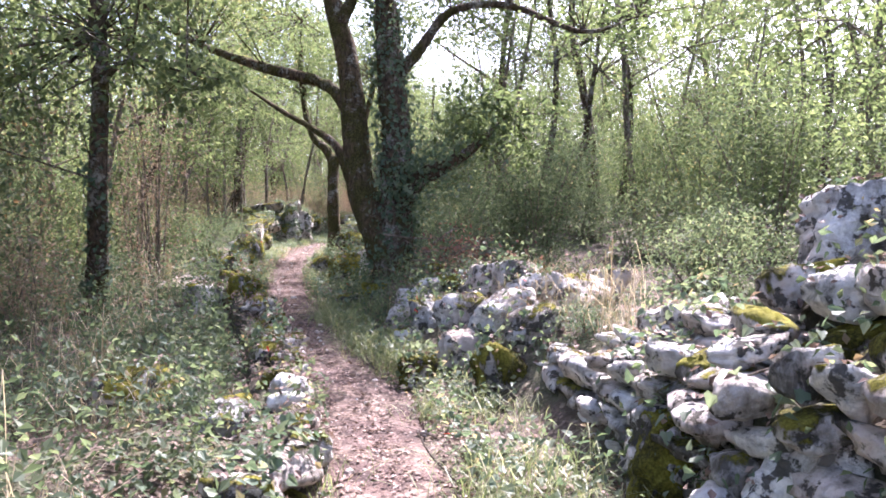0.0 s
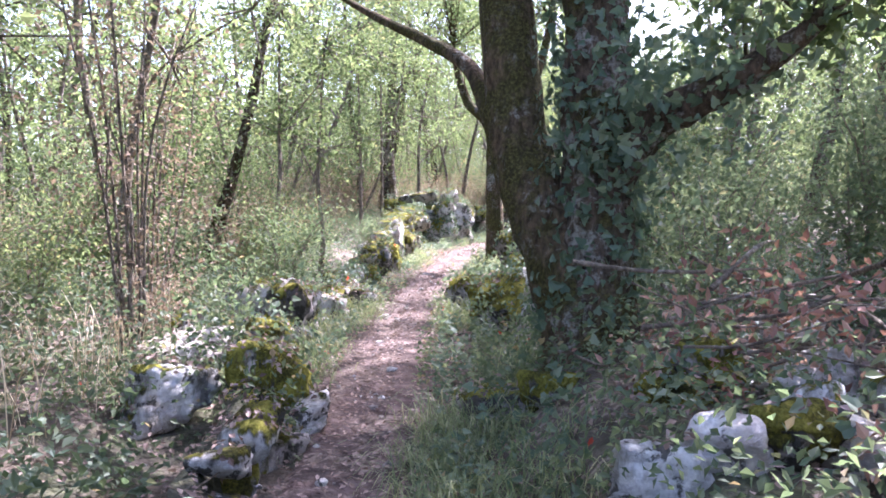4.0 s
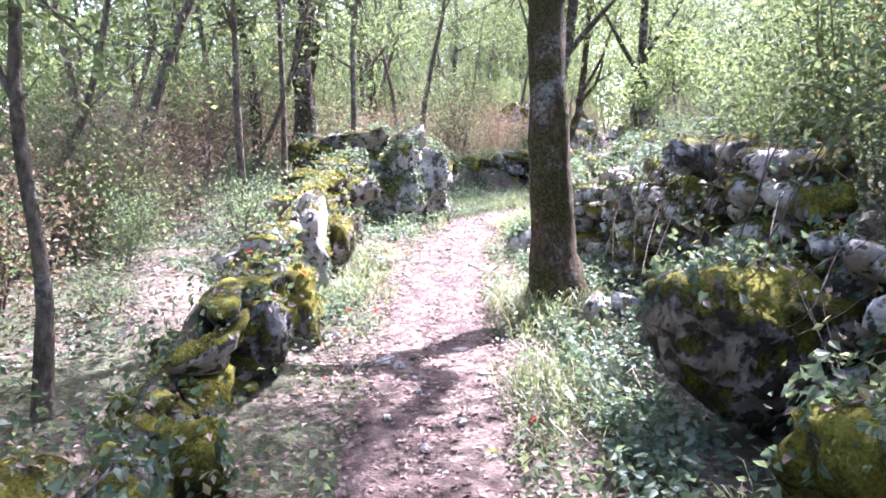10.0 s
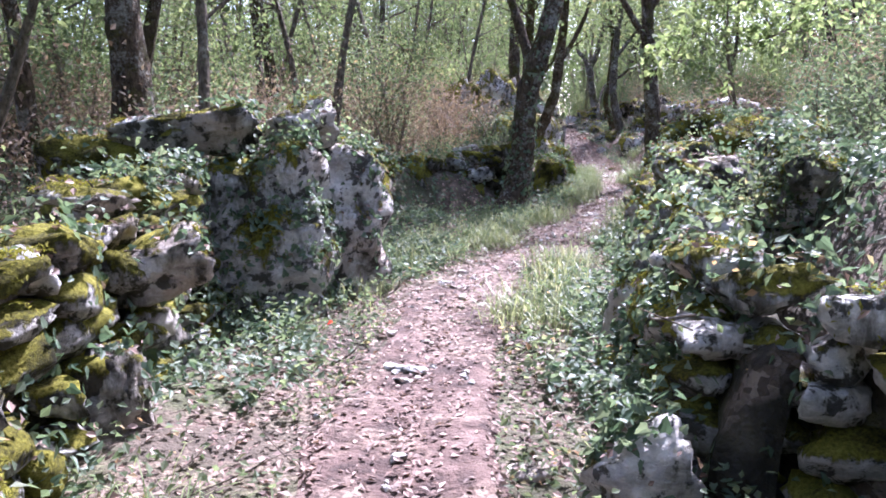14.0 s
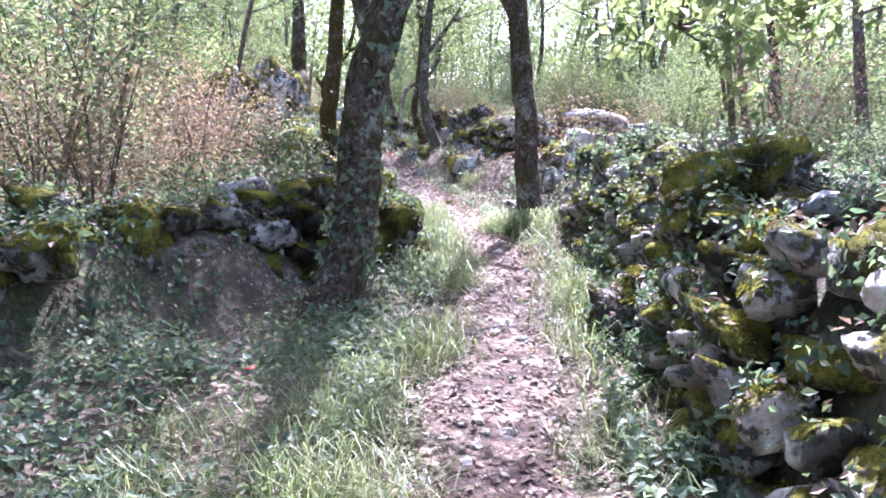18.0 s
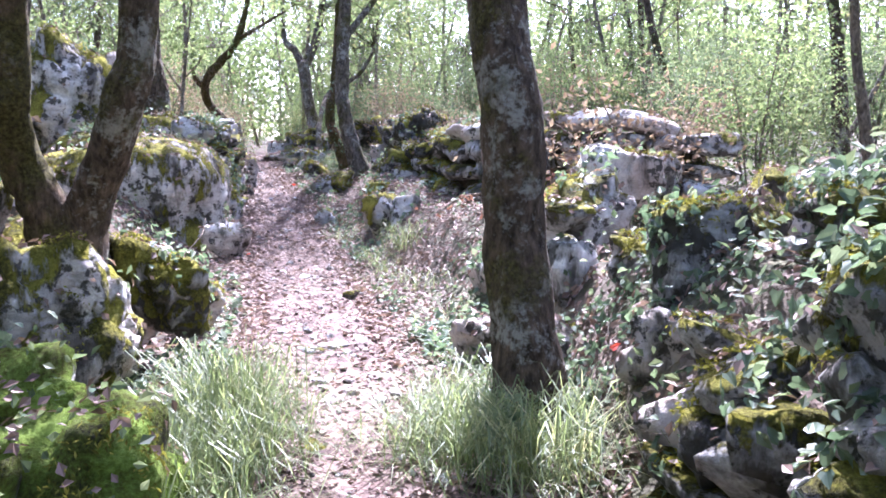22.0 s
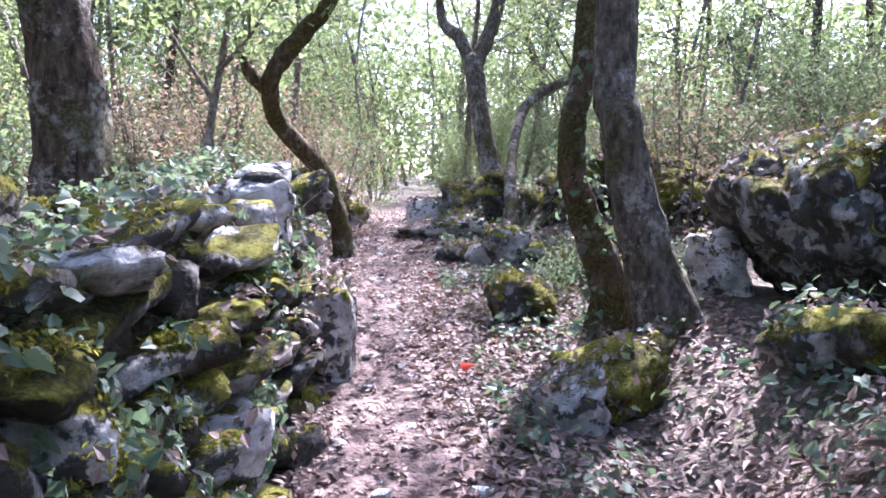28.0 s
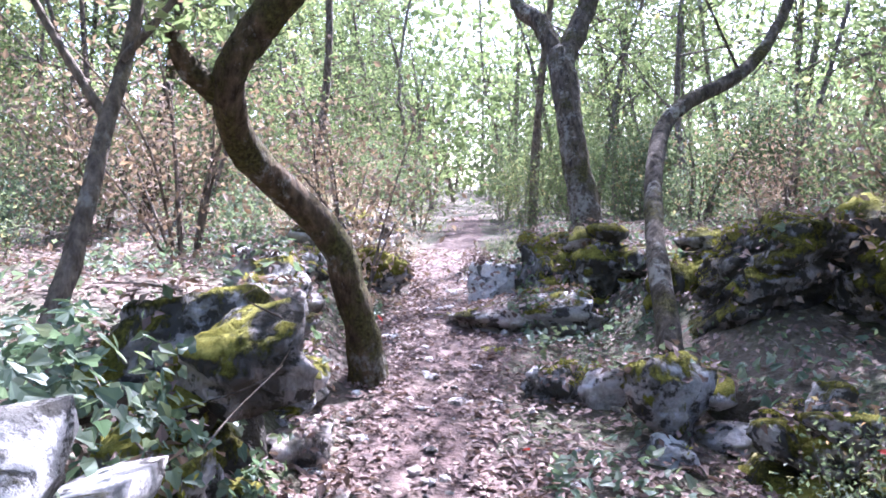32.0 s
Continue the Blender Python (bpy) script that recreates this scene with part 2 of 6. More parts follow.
# Ivy tones are raised to put the sky's pale reflection into the leaf colour.
IVY = leaf_material("ivy_leaves", [(0.0, (0.045, 0.080, 0.050)), (0.6, (0.095, 0.138, 0.088)), (1.0, (0.18, 0.215, 0.145))], 0.35, 0.5, 0.4)
DRY = leaf_material("dry_leaves", [(0.0, (0.13, 0.09, 0.065)), (0.5, (0.24, 0.175, 0.13)), (0.9, (0.36, 0.29, 0.225)), (1.0, (0.40, 0.24, 0.14))], 0.2, 0.7, 0.2)
LITTER = leaf_material("fallen_leaves", [(0.0, (0.085, 0.056, 0.046)), (0.4, (0.18, 0.120, 0.098)), (0.8, (0.33, 0.235, 0.198)), (0.95, (0.46, 0.39, 0.345)), (1.0, (0.40, 0.14, 0.08))], 0.12, 0.6, 0.3)
MOSS = leaf_material("moss_tufts", [(0.0, (0.06, 0.06, 0.012)), (0.5, (0.17, 0.165, 0.03)), (1.0, (0.33, 0.31, 0.07))], 0.3, 0.8, 0.1)
GRASS = leaf_material("grass_blades", [(0.0, (0.075, 0.105, 0.045)), (0.5, (0.14, 0.175, 0.08)), (0.8, (0.23, 0.25, 0.13)), (1.0, (0.42, 0.37, 0.24))], 0.4, 0.45, 0.4)
STRAW = leaf_material("straw_blades", [(0.0, (0.12, 0.12, 0.06)), (0.35, (0.26, 0.20, 0.14)), (0.7, (0.44, 0.38, 0.29)), (1.0, (0.55, 0.50, 0.41))], 0.3, 0.6, 0.3)
EARTH = earth_material("red_earth", [(0.36, (0.048, 0.029, 0.024)), (0.5, (0.095, 0.058, 0.047)), (0.64, (0.165, 0.112, 0.094))], 7.0, 0.14, 0.05)
FILL = earth_material("wall_fill", [(0.3, (0.02, 0.017, 0.011)), (0.5, (0.045, 0.037, 0.024)), (0.7, (0.085, 0.07, 0.045))], 6.0, 0.1, 0.06, 0.5)
SOIL = earth_material("woodland_soil", [(0.3, (0.045, 0.034, 0.024)), (0.5, (0.09, 0.07, 0.05)), (0.7, (0.14, 0.118, 0.085))], 1.5, 0.16, 0.05, 0.75)


# ---- building helpers ----
def mesh_of(name, verts, faces, mat, smooth=True):
    me = bpy.data.meshes.new(name)
    me.from_pydata(verts if isinstance(verts, list) else verts.tolist(), [], faces if isinstance(faces, list) else faces.tolist())
    me.materials.append(mat)
    if smooth:
        me.polygons.foreach_set("use_smooth", [True] * len(me.polygons))
    return me


def thing(name, x, y, z, label, category, group="", kind="", data=None):
    ob = new(name, data)
    ob.location = (x, y, z)
    return tagged(ob, label, category, group, kind)


def part(name, me, parent, label=""):
    ob = new(name, me)
    ob.parent = parent
    return tagged(ob, label)


def tube(points, radii, sides=8, rough=0.08, seed=0):
    """A swept, slightly lumpy limb along a smooth line through the points."""
    pts, rad = np.array(points, float), np.array(radii, float)
    n = max(len(pts) * 4, 6) if len(pts) > 2 else 5
    t, u = np.linspace(0, len(pts) - 1, n), np.arange(len(pts))
    if len(pts) > 2:      # Catmull-Rom
        ext = np.vstack([2 * pts[0] - pts[1], pts, 2 * pts[-1] - pts[-2]])
        i = np.minimum(t.astype(int), len(pts) - 2)
        f = (t - i)[:, None]
        p0, p1, p2, p3 = ext[i], ext[i + 1], ext[i + 2], ext[i + 3]
        c = 0.5 * (2 * p1 + (p2 - p0) * f + (2 * p0 - 5 * p1 + 4 * p2 - p3) * f**2 + (3 * p1 - p0 - 3 * p2 + p3) * f**3)
    else:
        c = pts[0] + (pts[1] - pts[0]) * (t / t[-1])[:, None]
    r = np.interp(t, u, rad)
    d = np.gradient(c, axis=0)
    d /= np.linalg.norm(d, axis=1)[:, None] + 1e-9
    ref = np.where(np.abs(d[:, :1]) > 0.9, [[0, 1, 0]], [[1, 0, 0]])
    a = np.cross(d, ref)
    a /= np.linalg.norm(a, axis=1)[:, None]
    b = np.cross(d, a)
    rng = np.random.RandomState(seed)
    th = np.linspace(0, 2 * np.pi, sides, endpoint=False)
    lump = 1 + rough * rng.randn(n, sides) + rough * np.sin(th * 2 + rng.rand() * 6)[None]
    v = c[:, None] + (r[:, None] * lump)[..., None] * (np.cos(th)[None, :, None] * a[:, None] + np.sin(th)[None, :, None] * b[:, None])
    v = np.vstack([v.reshape(-1, 3), c[-1:] + d[-1:] * r[-1]])
    faces = [(i * sides + j, i * sides + (j + 1) % sides, (i + 1) * sides + (j + 1) % sides, (i + 1) * sides + j) for i in range(n - 1) for j in range(sides)]
    tip = n * sides
    faces += [((n - 1) * sides + j, (n - 1) * sides + (j + 1) % sides, tip) for j in range(sides)]
    return v, faces


def merged(pieces):
    vs, fs, o = [], [], 0
    for v, f in pieces:
        vs.append(np.asarray(v))
        fs += [tuple(i + o for i in q) for q in f]
        o += len(v)
    return np.vstack(vs), fs


def leaves(P, N, size, rng, wide=0.55, round_leaf=False):
    """Many small leaves: at each place a folded blade of its own."""
    n = len(P)
    N = N / (np.linalg.norm(N, axis=1)[:, None] + 1e-9)
    u = rng.randn(n, 3)
    u -= N * (u * N).sum(1)[:, None]
    u /= np.linalg.norm(u, axis=1)[:, None] + 1e-9
    w = np.cross(N, u)
    s = (size * (0.65 + 0.7 * rng.rand(n)))[:, None] if np.isscalar(size) else size[:, None]
    if round_leaf:
        half = [(0.0, 0.0, 0.0), (-0.12, 0.34, 0.05), (0.22, 0.52, 0.10), (0.42, 0.34, 0.08), (0.70, 0.24, 0.04), (1.0, 0.0, -0.10)]
        cut = [(a, b * wide * 1.5, c) for a, b, c in half] + [(a, -b * wide * 1.5, c) for a, b, c in half[1:-1]]
        V = np.stack([P + s * (a * u + b * w + c * N) for a, b, c in cut], 1).reshape(-1, 3)
        k = np.arange(n)[:, None] * 10
        F = np.vstack([k + [0, 1, 2, 3, 4, 5], k + [5, 9, 8, 7, 6, 0]])
    else:
        cut = [(0, 0, 0), (0.42, wide * 0.5, 0.10), (1, 0, -0.06), (0.42, -wide * 0.5, 0.10)]
        V = np.stack([P + s * (a * u + b * w + c * N) for a, b, c in cut], 1).reshape(-1, 3)
        F = np.arange(n)[:, None] * 4 + [[0, 1, 2, 3]]
    return V, F


def leaf_mesh(name, P, N, size, mat, seed, wide=0.55, round_leaf=False):
    V, F = leaves(np.asarray(P, float), np.asarray(N, float), size, np.random.RandomState(seed), wide, round_leaf)
    me = bpy.data.meshes.new(name)
    me.from_pydata(V.tolist(), [], F.tolist())
    me.materials.append(mat)
    return me


# ---- the lie of the land ----
def early(x, y):
    """Plan to world for the first stretch, which is turned 1.85 degrees to the left about the bend at the mossy wall."""
    a, dx, dy = radians(1.85), x + 4.5, y - 20.0
    return math.cos(a) * dx - math.sin(a) * dy - 4.5, math.sin(a) * dx + math.cos(a) * dy + 20.0


def bend(x, y):
    """Plan to world for the upper half of the walk, which is laid out along its own axis, turned 6.8 degrees to the right."""
    a, dx, dy = radians(-6.8), x + 3.9, y - 20.95
    return math.cos(a) * dx - math.sin(a) * dy - 4.05, math.sin(a) * dx + math.cos(a) * dy + 20.75


#        y    path x  path z  left width, left rise, right width, right rise
LAND = np.array([
    (-30, 1.05, -0.35, 0.7, 0.15, 1.1, 0.75),
    (0.0, 0.77, -0.07, 0.7, 0.15, 1.1, 0.75),
    (2.3, 0.61, -0.02, 0.7, 0.12, 1.15, 0.70),
    (4.8, 0.06, 0.05, 0.7, 0.10, 0.95, 0.42),
    (7.0, -0.82, 0.14, 0.8, 0.12, 0.6, 0.40),
    (8.3, -1.32, 0.20, 0.8, 0.12, 0.6, 0.40),
    (9.85, -1.82, 0.25, 0.9, 0.15, 0.7, 0.45),
    (12.5, -2.5, 0.32, 0.9, 0.12, 1.55, 0.55),
    (15.3, -3.1, 0.39, 0.9, 0.12, 1.75, 0.90),
    (17.8, -3.57, 0.46, 1.1, 0.25, 1.65, 0.85),
    (20.5, -3.95, 0.62, 1.2, 0.45, 1.35, 0.85)] + [
    (float(bend(x, y)[1]), float(bend(x, y)[0]), *rest) for y, x, *rest in (
        (23.0, -4.03, 0.70, 2.8, 0.60, 1.40, 0.95),
        (25.9, -3.55, 0.78, 3.2, 0.65, 1.10, 0.95),
        (28.4, -3.0, 0.93, 1.5, 0.50, 1.05, 0.90),
        (30.7, -2.94, 1.06, 0.7, 0.45, 0.8, 0.80),
        (33.4, -3.15, 1.18, 1.15, 0.45, 0.85, 0.50),
        (35.5, -3.4, 1.36, 0.95, 0.50, 0.65, 0.50),
        (37.0, -3.6, 1.52, 0.6, 0.60, 0.55, 0.50),
        (38.6, -3.75, 1.73, 0.7, 0.65, 0.9, 0.45),
        (39.3, -3.96, 1.85, 0.5, 0.65, 1.0, 0.30),
        (42.0, -4.35, 2.10, 0.4, 0.50, 1.5, 0.25),
        (44.0, -4.45, 2.30, 0.5, 0.50, 0.9, 0.40),
        (48.0, -4.9, 2.48, 0.6, 0.50, 0.6, 0.40),
        (53.5, -5.2, 2.60, 0.8, 0.30, 0.8, 0.30),
        (60.0, -5.6, 2.9, 1.0, 0.2, 1.0, 0.2),
        (110.0, -8.0, 5.5, 1.0, 0.2, 1.0, 0.2))])


def land(y):
    return [np.interp(y, LAND[:, 0], LAND[:, k]) for k in range(1, 7)]


def ripple(x, y):
    return 0.05 * np.sin(1.7 * x + 0.6 * y + 1) * np.cos(1.3 * y - 0.4 * x) + 0.025 * np.sin(4.1 * x - 2.0) * np.sin(3.7 * y + 0.7)


def gz(x, y):
    """The height of the ground."""
    px, pz, wl, hl, wr, hr = land(y)
    d = x - px
    fl = np.clip((-d - wl) / 0.7, 0, 1)
    fr = np.clip((d - wr) / 0.7, 0, 1)
    fl, fr = fl * fl * (3 - 2 * fl), fr * fr * (3 - 2 * fr)
    out = np.clip((np.abs(d) - 2.5) / 25, 0, 1)
    return pz + hl * fl + hr * fr + ripple(x, y) * np.clip(np.abs(d) / 0.8 - 0.3, 0.15, 1.5) + out * 1.2 * np.clip(d, -1, 1) * 0.5


def path_x(y):
    return float(np.interp(y, LAND[:, 0], LAND[:, 1]))


def ground_sheet():
    near_y = np.arange(-6, 56, 0.2)
    ys = np.concatenate([[-600, -200, -80, -40, -20], near_y, [66, 72, 85, 100, 200, 600]])
    ds = np.concatenate([[-600, -200, -80, -40, -25, -16, -11, -8], np.arange(-6, 6.01, 0.2), [8, 11, 16, 25, 40, 80, 200, 600]])
    Y, D = np.meshgrid(ys, ds, indexing="ij")
    X = D + np.interp(Y, LAND[:, 0], LAND[:, 1])
    Z = gz(X, Y)
    V = np.stack([X, Y, Z], -1).reshape(-1, 3)
    n = len(ds)
    F = [(i * n + j, i * n + j + 1, (i + 1) * n + j + 1, (i + 1) * n + j) for i in range(len(ys) - 1) for j in range(n - 1)]
    ob = new("ground", mesh_of("ground", V, F, SOIL))
    tagged(ob, "brown woodland soil under leaf litter and undergrowth", "ground", kind="structure")
    # the trodden path
    ys = np.arange(-8, 60, 0.12)
    rows = []
    for i, y in enumerate(ys):
        px = path_x(y)
        w = np.interp(y, [0, 8, 12, 16, 20, 23, 27, 31, 36, 42, 60], [0.25, 0.25, 0.30, 0.31, 0.29, 0.26, 0.25, 0.36, 0.30, 0.28, 0.35])
        l = w * (1 + 0.35 * noise.noise((y * 0.9, 0, 3)) + 0.2 * noise.noise((y * 3.1, 5, 3)))
        r = w * (1 + 0.35 * noise.noise((y * 0.9, 9, 3)) + 0.2 * noise.noise((y * 3.1, 2, 3)))
        rows.append([(px + f * (l if f < 0 else r), y) for f in (-1.25, -1, -0.6, -0.3, 0, 0.3, 0.6, 1, 1.25)])
    R = np.array(rows)
    Z = gz(R[..., 0], R[..., 1]) + np.array([-0.02, 0.012, 0.012, 0.006, 0.004, 0.006, 0.012, 0.012, -0.02])[None] + 0.012
    for i in range(Z.shape[0]):
        for j in range(1, 8):
            Z[i, j] += 0.018 * noise.noise((R[i, j, 0] * 5, R[i, j, 1] * 5, 1))
    V = np.concatenate([R, Z[..., None]], -1).reshape(-1, 3)
    F = [(i * 9 + j, i * 9 + j + 1, (i + 1) * 9 + j + 1, (i + 1) * 9 + j) for i in range(len(ys) - 1) for j in range(8)]
    tagged(new("path", mesh_of("path", V, F, EARTH)), "trodden red-brown earth footpath strewn with leaves", "path", kind="structure")


ground_sheet()


# ---- rocks ----
def block_shape(seed, level=3, rough=0.06, facets=5, power=14, skew=0.36, ledges=1.0):
    """An angular broken block within the unit cube: flat faces met at worn edges, with chips and pits."""
    bm = bmesh.new()
    bmesh.ops.create_icosphere(bm, subdivisions=level, radius=1.0)
    u = np.array([p.co.normalized() for p in bm.verts])
    f = [tuple(p.index for p in q.verts) for q in bm.faces]
    bm.free()
    rng = np.random.RandomState(seed)
    planes = np.vstack([np.eye(3), -np.eye(3)]) + rng.randn(6, 3) * skew
    planes = np.vstack([planes, rng.randn(facets, 3)])
    planes /= np.linalg.norm(planes, axis=1)[:, None]
    far = np.r_[rng.uniform(0.60, 0.86, 6), rng.uniform(0.66, 0.95, facets)]
    v = u * (((np.maximum(u @ planes.T, 0) / far) ** power).sum(1) ** (-1 / power))[:, None]
    o = Vector((seed * 1.3, seed * 0.7, seed * 0.5))
    out = []
    for p in v:
        q = Vector(p)
        d, _ = noise.voronoi(q * 1.6 + o)
        ledge = noise.noise(Vector((q.x * 1.3, q.y * 1.3, q.z * 4.5)) + o)
        out.append(1 + rough * noise.fractal(q * 2.6 + o, 0.75, 2.1, 5) + 0.07 * ledges * ledge - 0.13 * ledges * (1 - min(1.0, (d[1] - d[0]) / 0.13)) + 0.12 * noise.noise(q * 1.4 + o) + 0.04 * ledges * noise.cell(q * 1.6 + o))
    v = v * np.clip(np.array(out), 0.70, 1.22)[:, None]
    mid, half = (v.max(0) + v.min(0)) / 2, (v.max(0) - v.min(0)) / 2
    return (v - mid) / half, f


ROCKS = {}
for k in range(14):
    for level in (2, 3):
        v, f = block_shape(10 + k, level + 1, 0.09 + 0.03 * (k % 3), 4 + k % 6, (7, 10, 15)[k % 3])
        for mat in (LIMESTONE, STREAKED, MOSSY, PALE, DARKROCK, VERDANT):
            ROCKS[mat.name, k, level] = (v, f, mat)


def rock_mesh(mat, k, level):
    """The mesh of this shape and stone, made when it is first asked for."""
    key = mat.name, k, level
    if isinstance(ROCKS[key], tuple):
        ROCKS[key] = mesh_of("stone", *ROCKS[key])
    return ROCKS[key]


SOLID = []


def rock(x, y, z, sx, sy, sz, turn=0.0, mat=LIMESTONE, variant=0, lean=0.0, label="grey limestone boulder with lichen beside the path", name="boulder", parent=None, level=3):
    """A rock whose middle is at x, y, z, with half sizes sx, sy, sz."""
    ob = new(name, rock_mesh(mat, variant % 14, level))
    if parent is None:      # bed it in the ground where it nearly reaches it
        low = min(float(gz(x + i * sx * 0.7, y + j * sy * 0.7)) for i in (-1, 0, 1) for j in (-1, 0, 1)) - 0.06
        if low < z - sz < low + 0.45:
            top = z + sz
            sz = min((top - low) / 2, 1.15 * max(sx, sy))
            z = low + sz
    ob.matrix_basis = pose(x, y, z, lean, lean * 0.6, turn) @ Matrix.Diagonal((sx, sy, sz, 1))
    SOLID.append(ob)
    if parent is None:
        return tagged(ob, label, "boulder" if name == "boulder" else "stone")
    ob.parent = parent
    return ob


def big_rock(x, y, z, sx, sy, sz, turn, mat, seed, label, cuts=12, rough=0.16, power=6, ledges=1.0):
    v, f = block_shape(seed, 5, rough * 0.9, cuts - 4, power, 0.4 * ledges, ledges)
    ob = new("boulder", mesh_of("boulder", v, f, mat))
    ob.matrix_basis = pose(x, y, z, 0, 0, turn) @ Matrix.Diagonal((sx, sy, sz, 1))
    SOLID.append(ob)
    return tagged(ob, label, "boulder")


def stone_wall(label, line, size, mats, seed, name="dry_stone_wall", lean=0.10, gaps=0.1, core=True, flat=0.62, jolt=9):
    """A tumbled dry-stone wall along the line of (x, y, foot, top): courses of single stones, which are its parts, on a core of earth and rubble."""
    rng = random.Random(seed)
    pts = np.array(line, float)
    x0, y0, z0 = pts[0, :3]
    root = thing(name, x0, y0, z0, label, "stone wall")
    seg = np.r_[0, np.cumsum(np.hypot(*np.diff(pts[:, :2], axis=0).T))]

    def at(s):
        x, y, low, top = (float(np.interp(s, seg, pts[:, k])) for k in range(4))
        i = min(max(int(np.searchsorted(seg, s)) - 1, 0), len(pts) - 2)
        t = (pts[i + 1, :2] - pts[i, :2]) / (seg[i + 1] - seg[i])
        back = np.array([-t[1], t[0]])
        side = 1 if x > path_x(y) else -1
        if back @ np.array([side, 0.4]) < 0:
            back = -back
        low = min(low, float(gz(x, y)) - 0.03)
        tall = (top - low) * (0.97 + 0.22 * noise.noise((x * 1.3, y * 1.3, seed)))
        return x, y, low, tall, back, math.degrees(math.atan2(t[1], t[0]))

    h0 = 0.0
    while h0 < (pts[:, 3] - pts[:, 2]).max() + 0.1:
        s = rng.uniform(0, size * 0.4)
        while s < seg[-1]:
            w = size * rng.choice((0.6, 0.75, 0.9, 1.1, 1.35, 1.6))
            s += w * 0.5
            x, y, low, tall, back, turn = at(s)
            hh = size * flat * rng.uniform(0.42, 0.66)
            s += w * 0.5
            if h0 + hh * 0.7 > tall or rng.random() < gaps * (h0 > 0):
                continue
            off = h0 * lean + rng.uniform(-0.05, 0.08)
            ob = rock(0, 0, 0, 1, 1, 1, 0, rng.choice(mats), rng.randrange(14), name="stone", parent=root, level=3 if size > 0.40 and h0 > 0 else 2)
            ob.matrix_basis = Matrix.Translation((x + back[0] * off - x0, y + back[1] * off - y0, low + h0 + hh * 0.6 - z0)) @ pose(
                0, 0, 0, rng.uniform(-jolt, jolt), rng.uniform(-jolt, jolt), turn + rng.choice((0, 180)) + rng.uniform(-jolt, jolt) * 1.6) @ Matrix.Diagonal((w * 0.55, size * rng.uniform(0.42, 0.6), hh, 1))
        h0 += size * flat * 0.98
    if core:
        n, deep = max(4, int(seg[-1] / 0.15)), max(0.26, size * 0.75)
        V = []
        for s in np.linspace(0, seg[-1], n):
            x, y, low, tall, back, _ = at(float(s))
            for a, h in ((0.22, -0.15), (0.24, 0.35), (0.30, 0.76), (0.5, 0.88), (0.80, 0.82), (1.0, 0.4), (1.05, -0.3)):
                off, z = a * deep + max(h, 0) * tall * lean + 0.05 * noise.noise((x * 5, y * 5, h * 4)), tall * h - 0.05 + 0.05 * noise.noise((x * 6, y * 6, a * 5))
                V.append((x + back[0] * off - x0, y + back[1] * off - y0, low + z - z0))
        F = []
        for i in range(n - 1):
            for j in range(6):
                p, q = i * 7 + j, (i + 1) * 7 + j
                F += [(p, q, q + 1), (p, q + 1, p + 1)]
        for e in (0, (n - 1) * 7):
            F += [(e, e + j, e + j + 1) for j in range(1, 6)]
        fill = part("core", mesh_of("core", V, F, FILL), root, "dark earth and rubble between the stones")
        SOLID.append(fill)
    return root


# ---- trees ----
def clump(rng, centre, radius, count, flat=0.7):
    """Leaf places gathered round twig ends inside a soft ball."""
    k = max(3, count // 28)
    hubs = rng.randn(k, 3) * np.array([1, 1, flat]) * radius * 0.55 + centre
    P = hubs[rng.randint(0, k, count)] + rng.randn(count, 3) * radius * 0.20
    return P, hubs


def tree(name, label, x, y, trunk, radii, limbs, clumps, bark, leaf, seed, leaf_size=0.075, sides=12, category="tree", group="", rough=0.07, z=None, joined=False):
    """A tree: trunk, each limb, fine branches and the crown of single leaves. Trunk, limbs and clumps are measured from its foot."""
    rng = np.random.RandomState(seed)
    root = thing(name, x, y, float(gz(x, y)) - 0.05 if z is None else z, label, category, group)
    part("trunk", mesh_of("trunk", *tube(trunk, radii, sides, rough, seed), bark), root)
    twigs = []
    for i, (line, rads) in enumerate(limbs):
        if joined:
            twigs.append(tube(line, rads, 5, rough, seed + i))
        else:
            part("limb", mesh_of("limb", *tube(line, rads, max(6, sides - 4), rough, seed + i), bark), root)
    skel = np.vstack([np.array(trunk, float)[len(trunk) // 2:]] + [np.array(l, float)[1:] for l, _ in limbs])
    P = []
    for centre, radius, count in clumps:
        p, hubs = clump(rng, np.array(centre, float), radius, count)
        P.append(p)
        for h in hubs[:: 2]:
            s = skel[np.argmin(((skel - h) ** 2).sum(1))]
            twigs.append(tube([s, h], [0.014, 0.004], 3, 0.05, 1))
    if P:
        P = np.vstack(P)
        N = rng.randn(len(P), 3) + np.array([0, 0, 0.9])
        tagged(part("twig", mesh_of("twig", *merged(twigs), bark), root), kind="stuff")
        tagged(part("crown", leaf_mesh("crown", P, N, leaf_size, leaf, seed), root), kind="stuff")
    return root


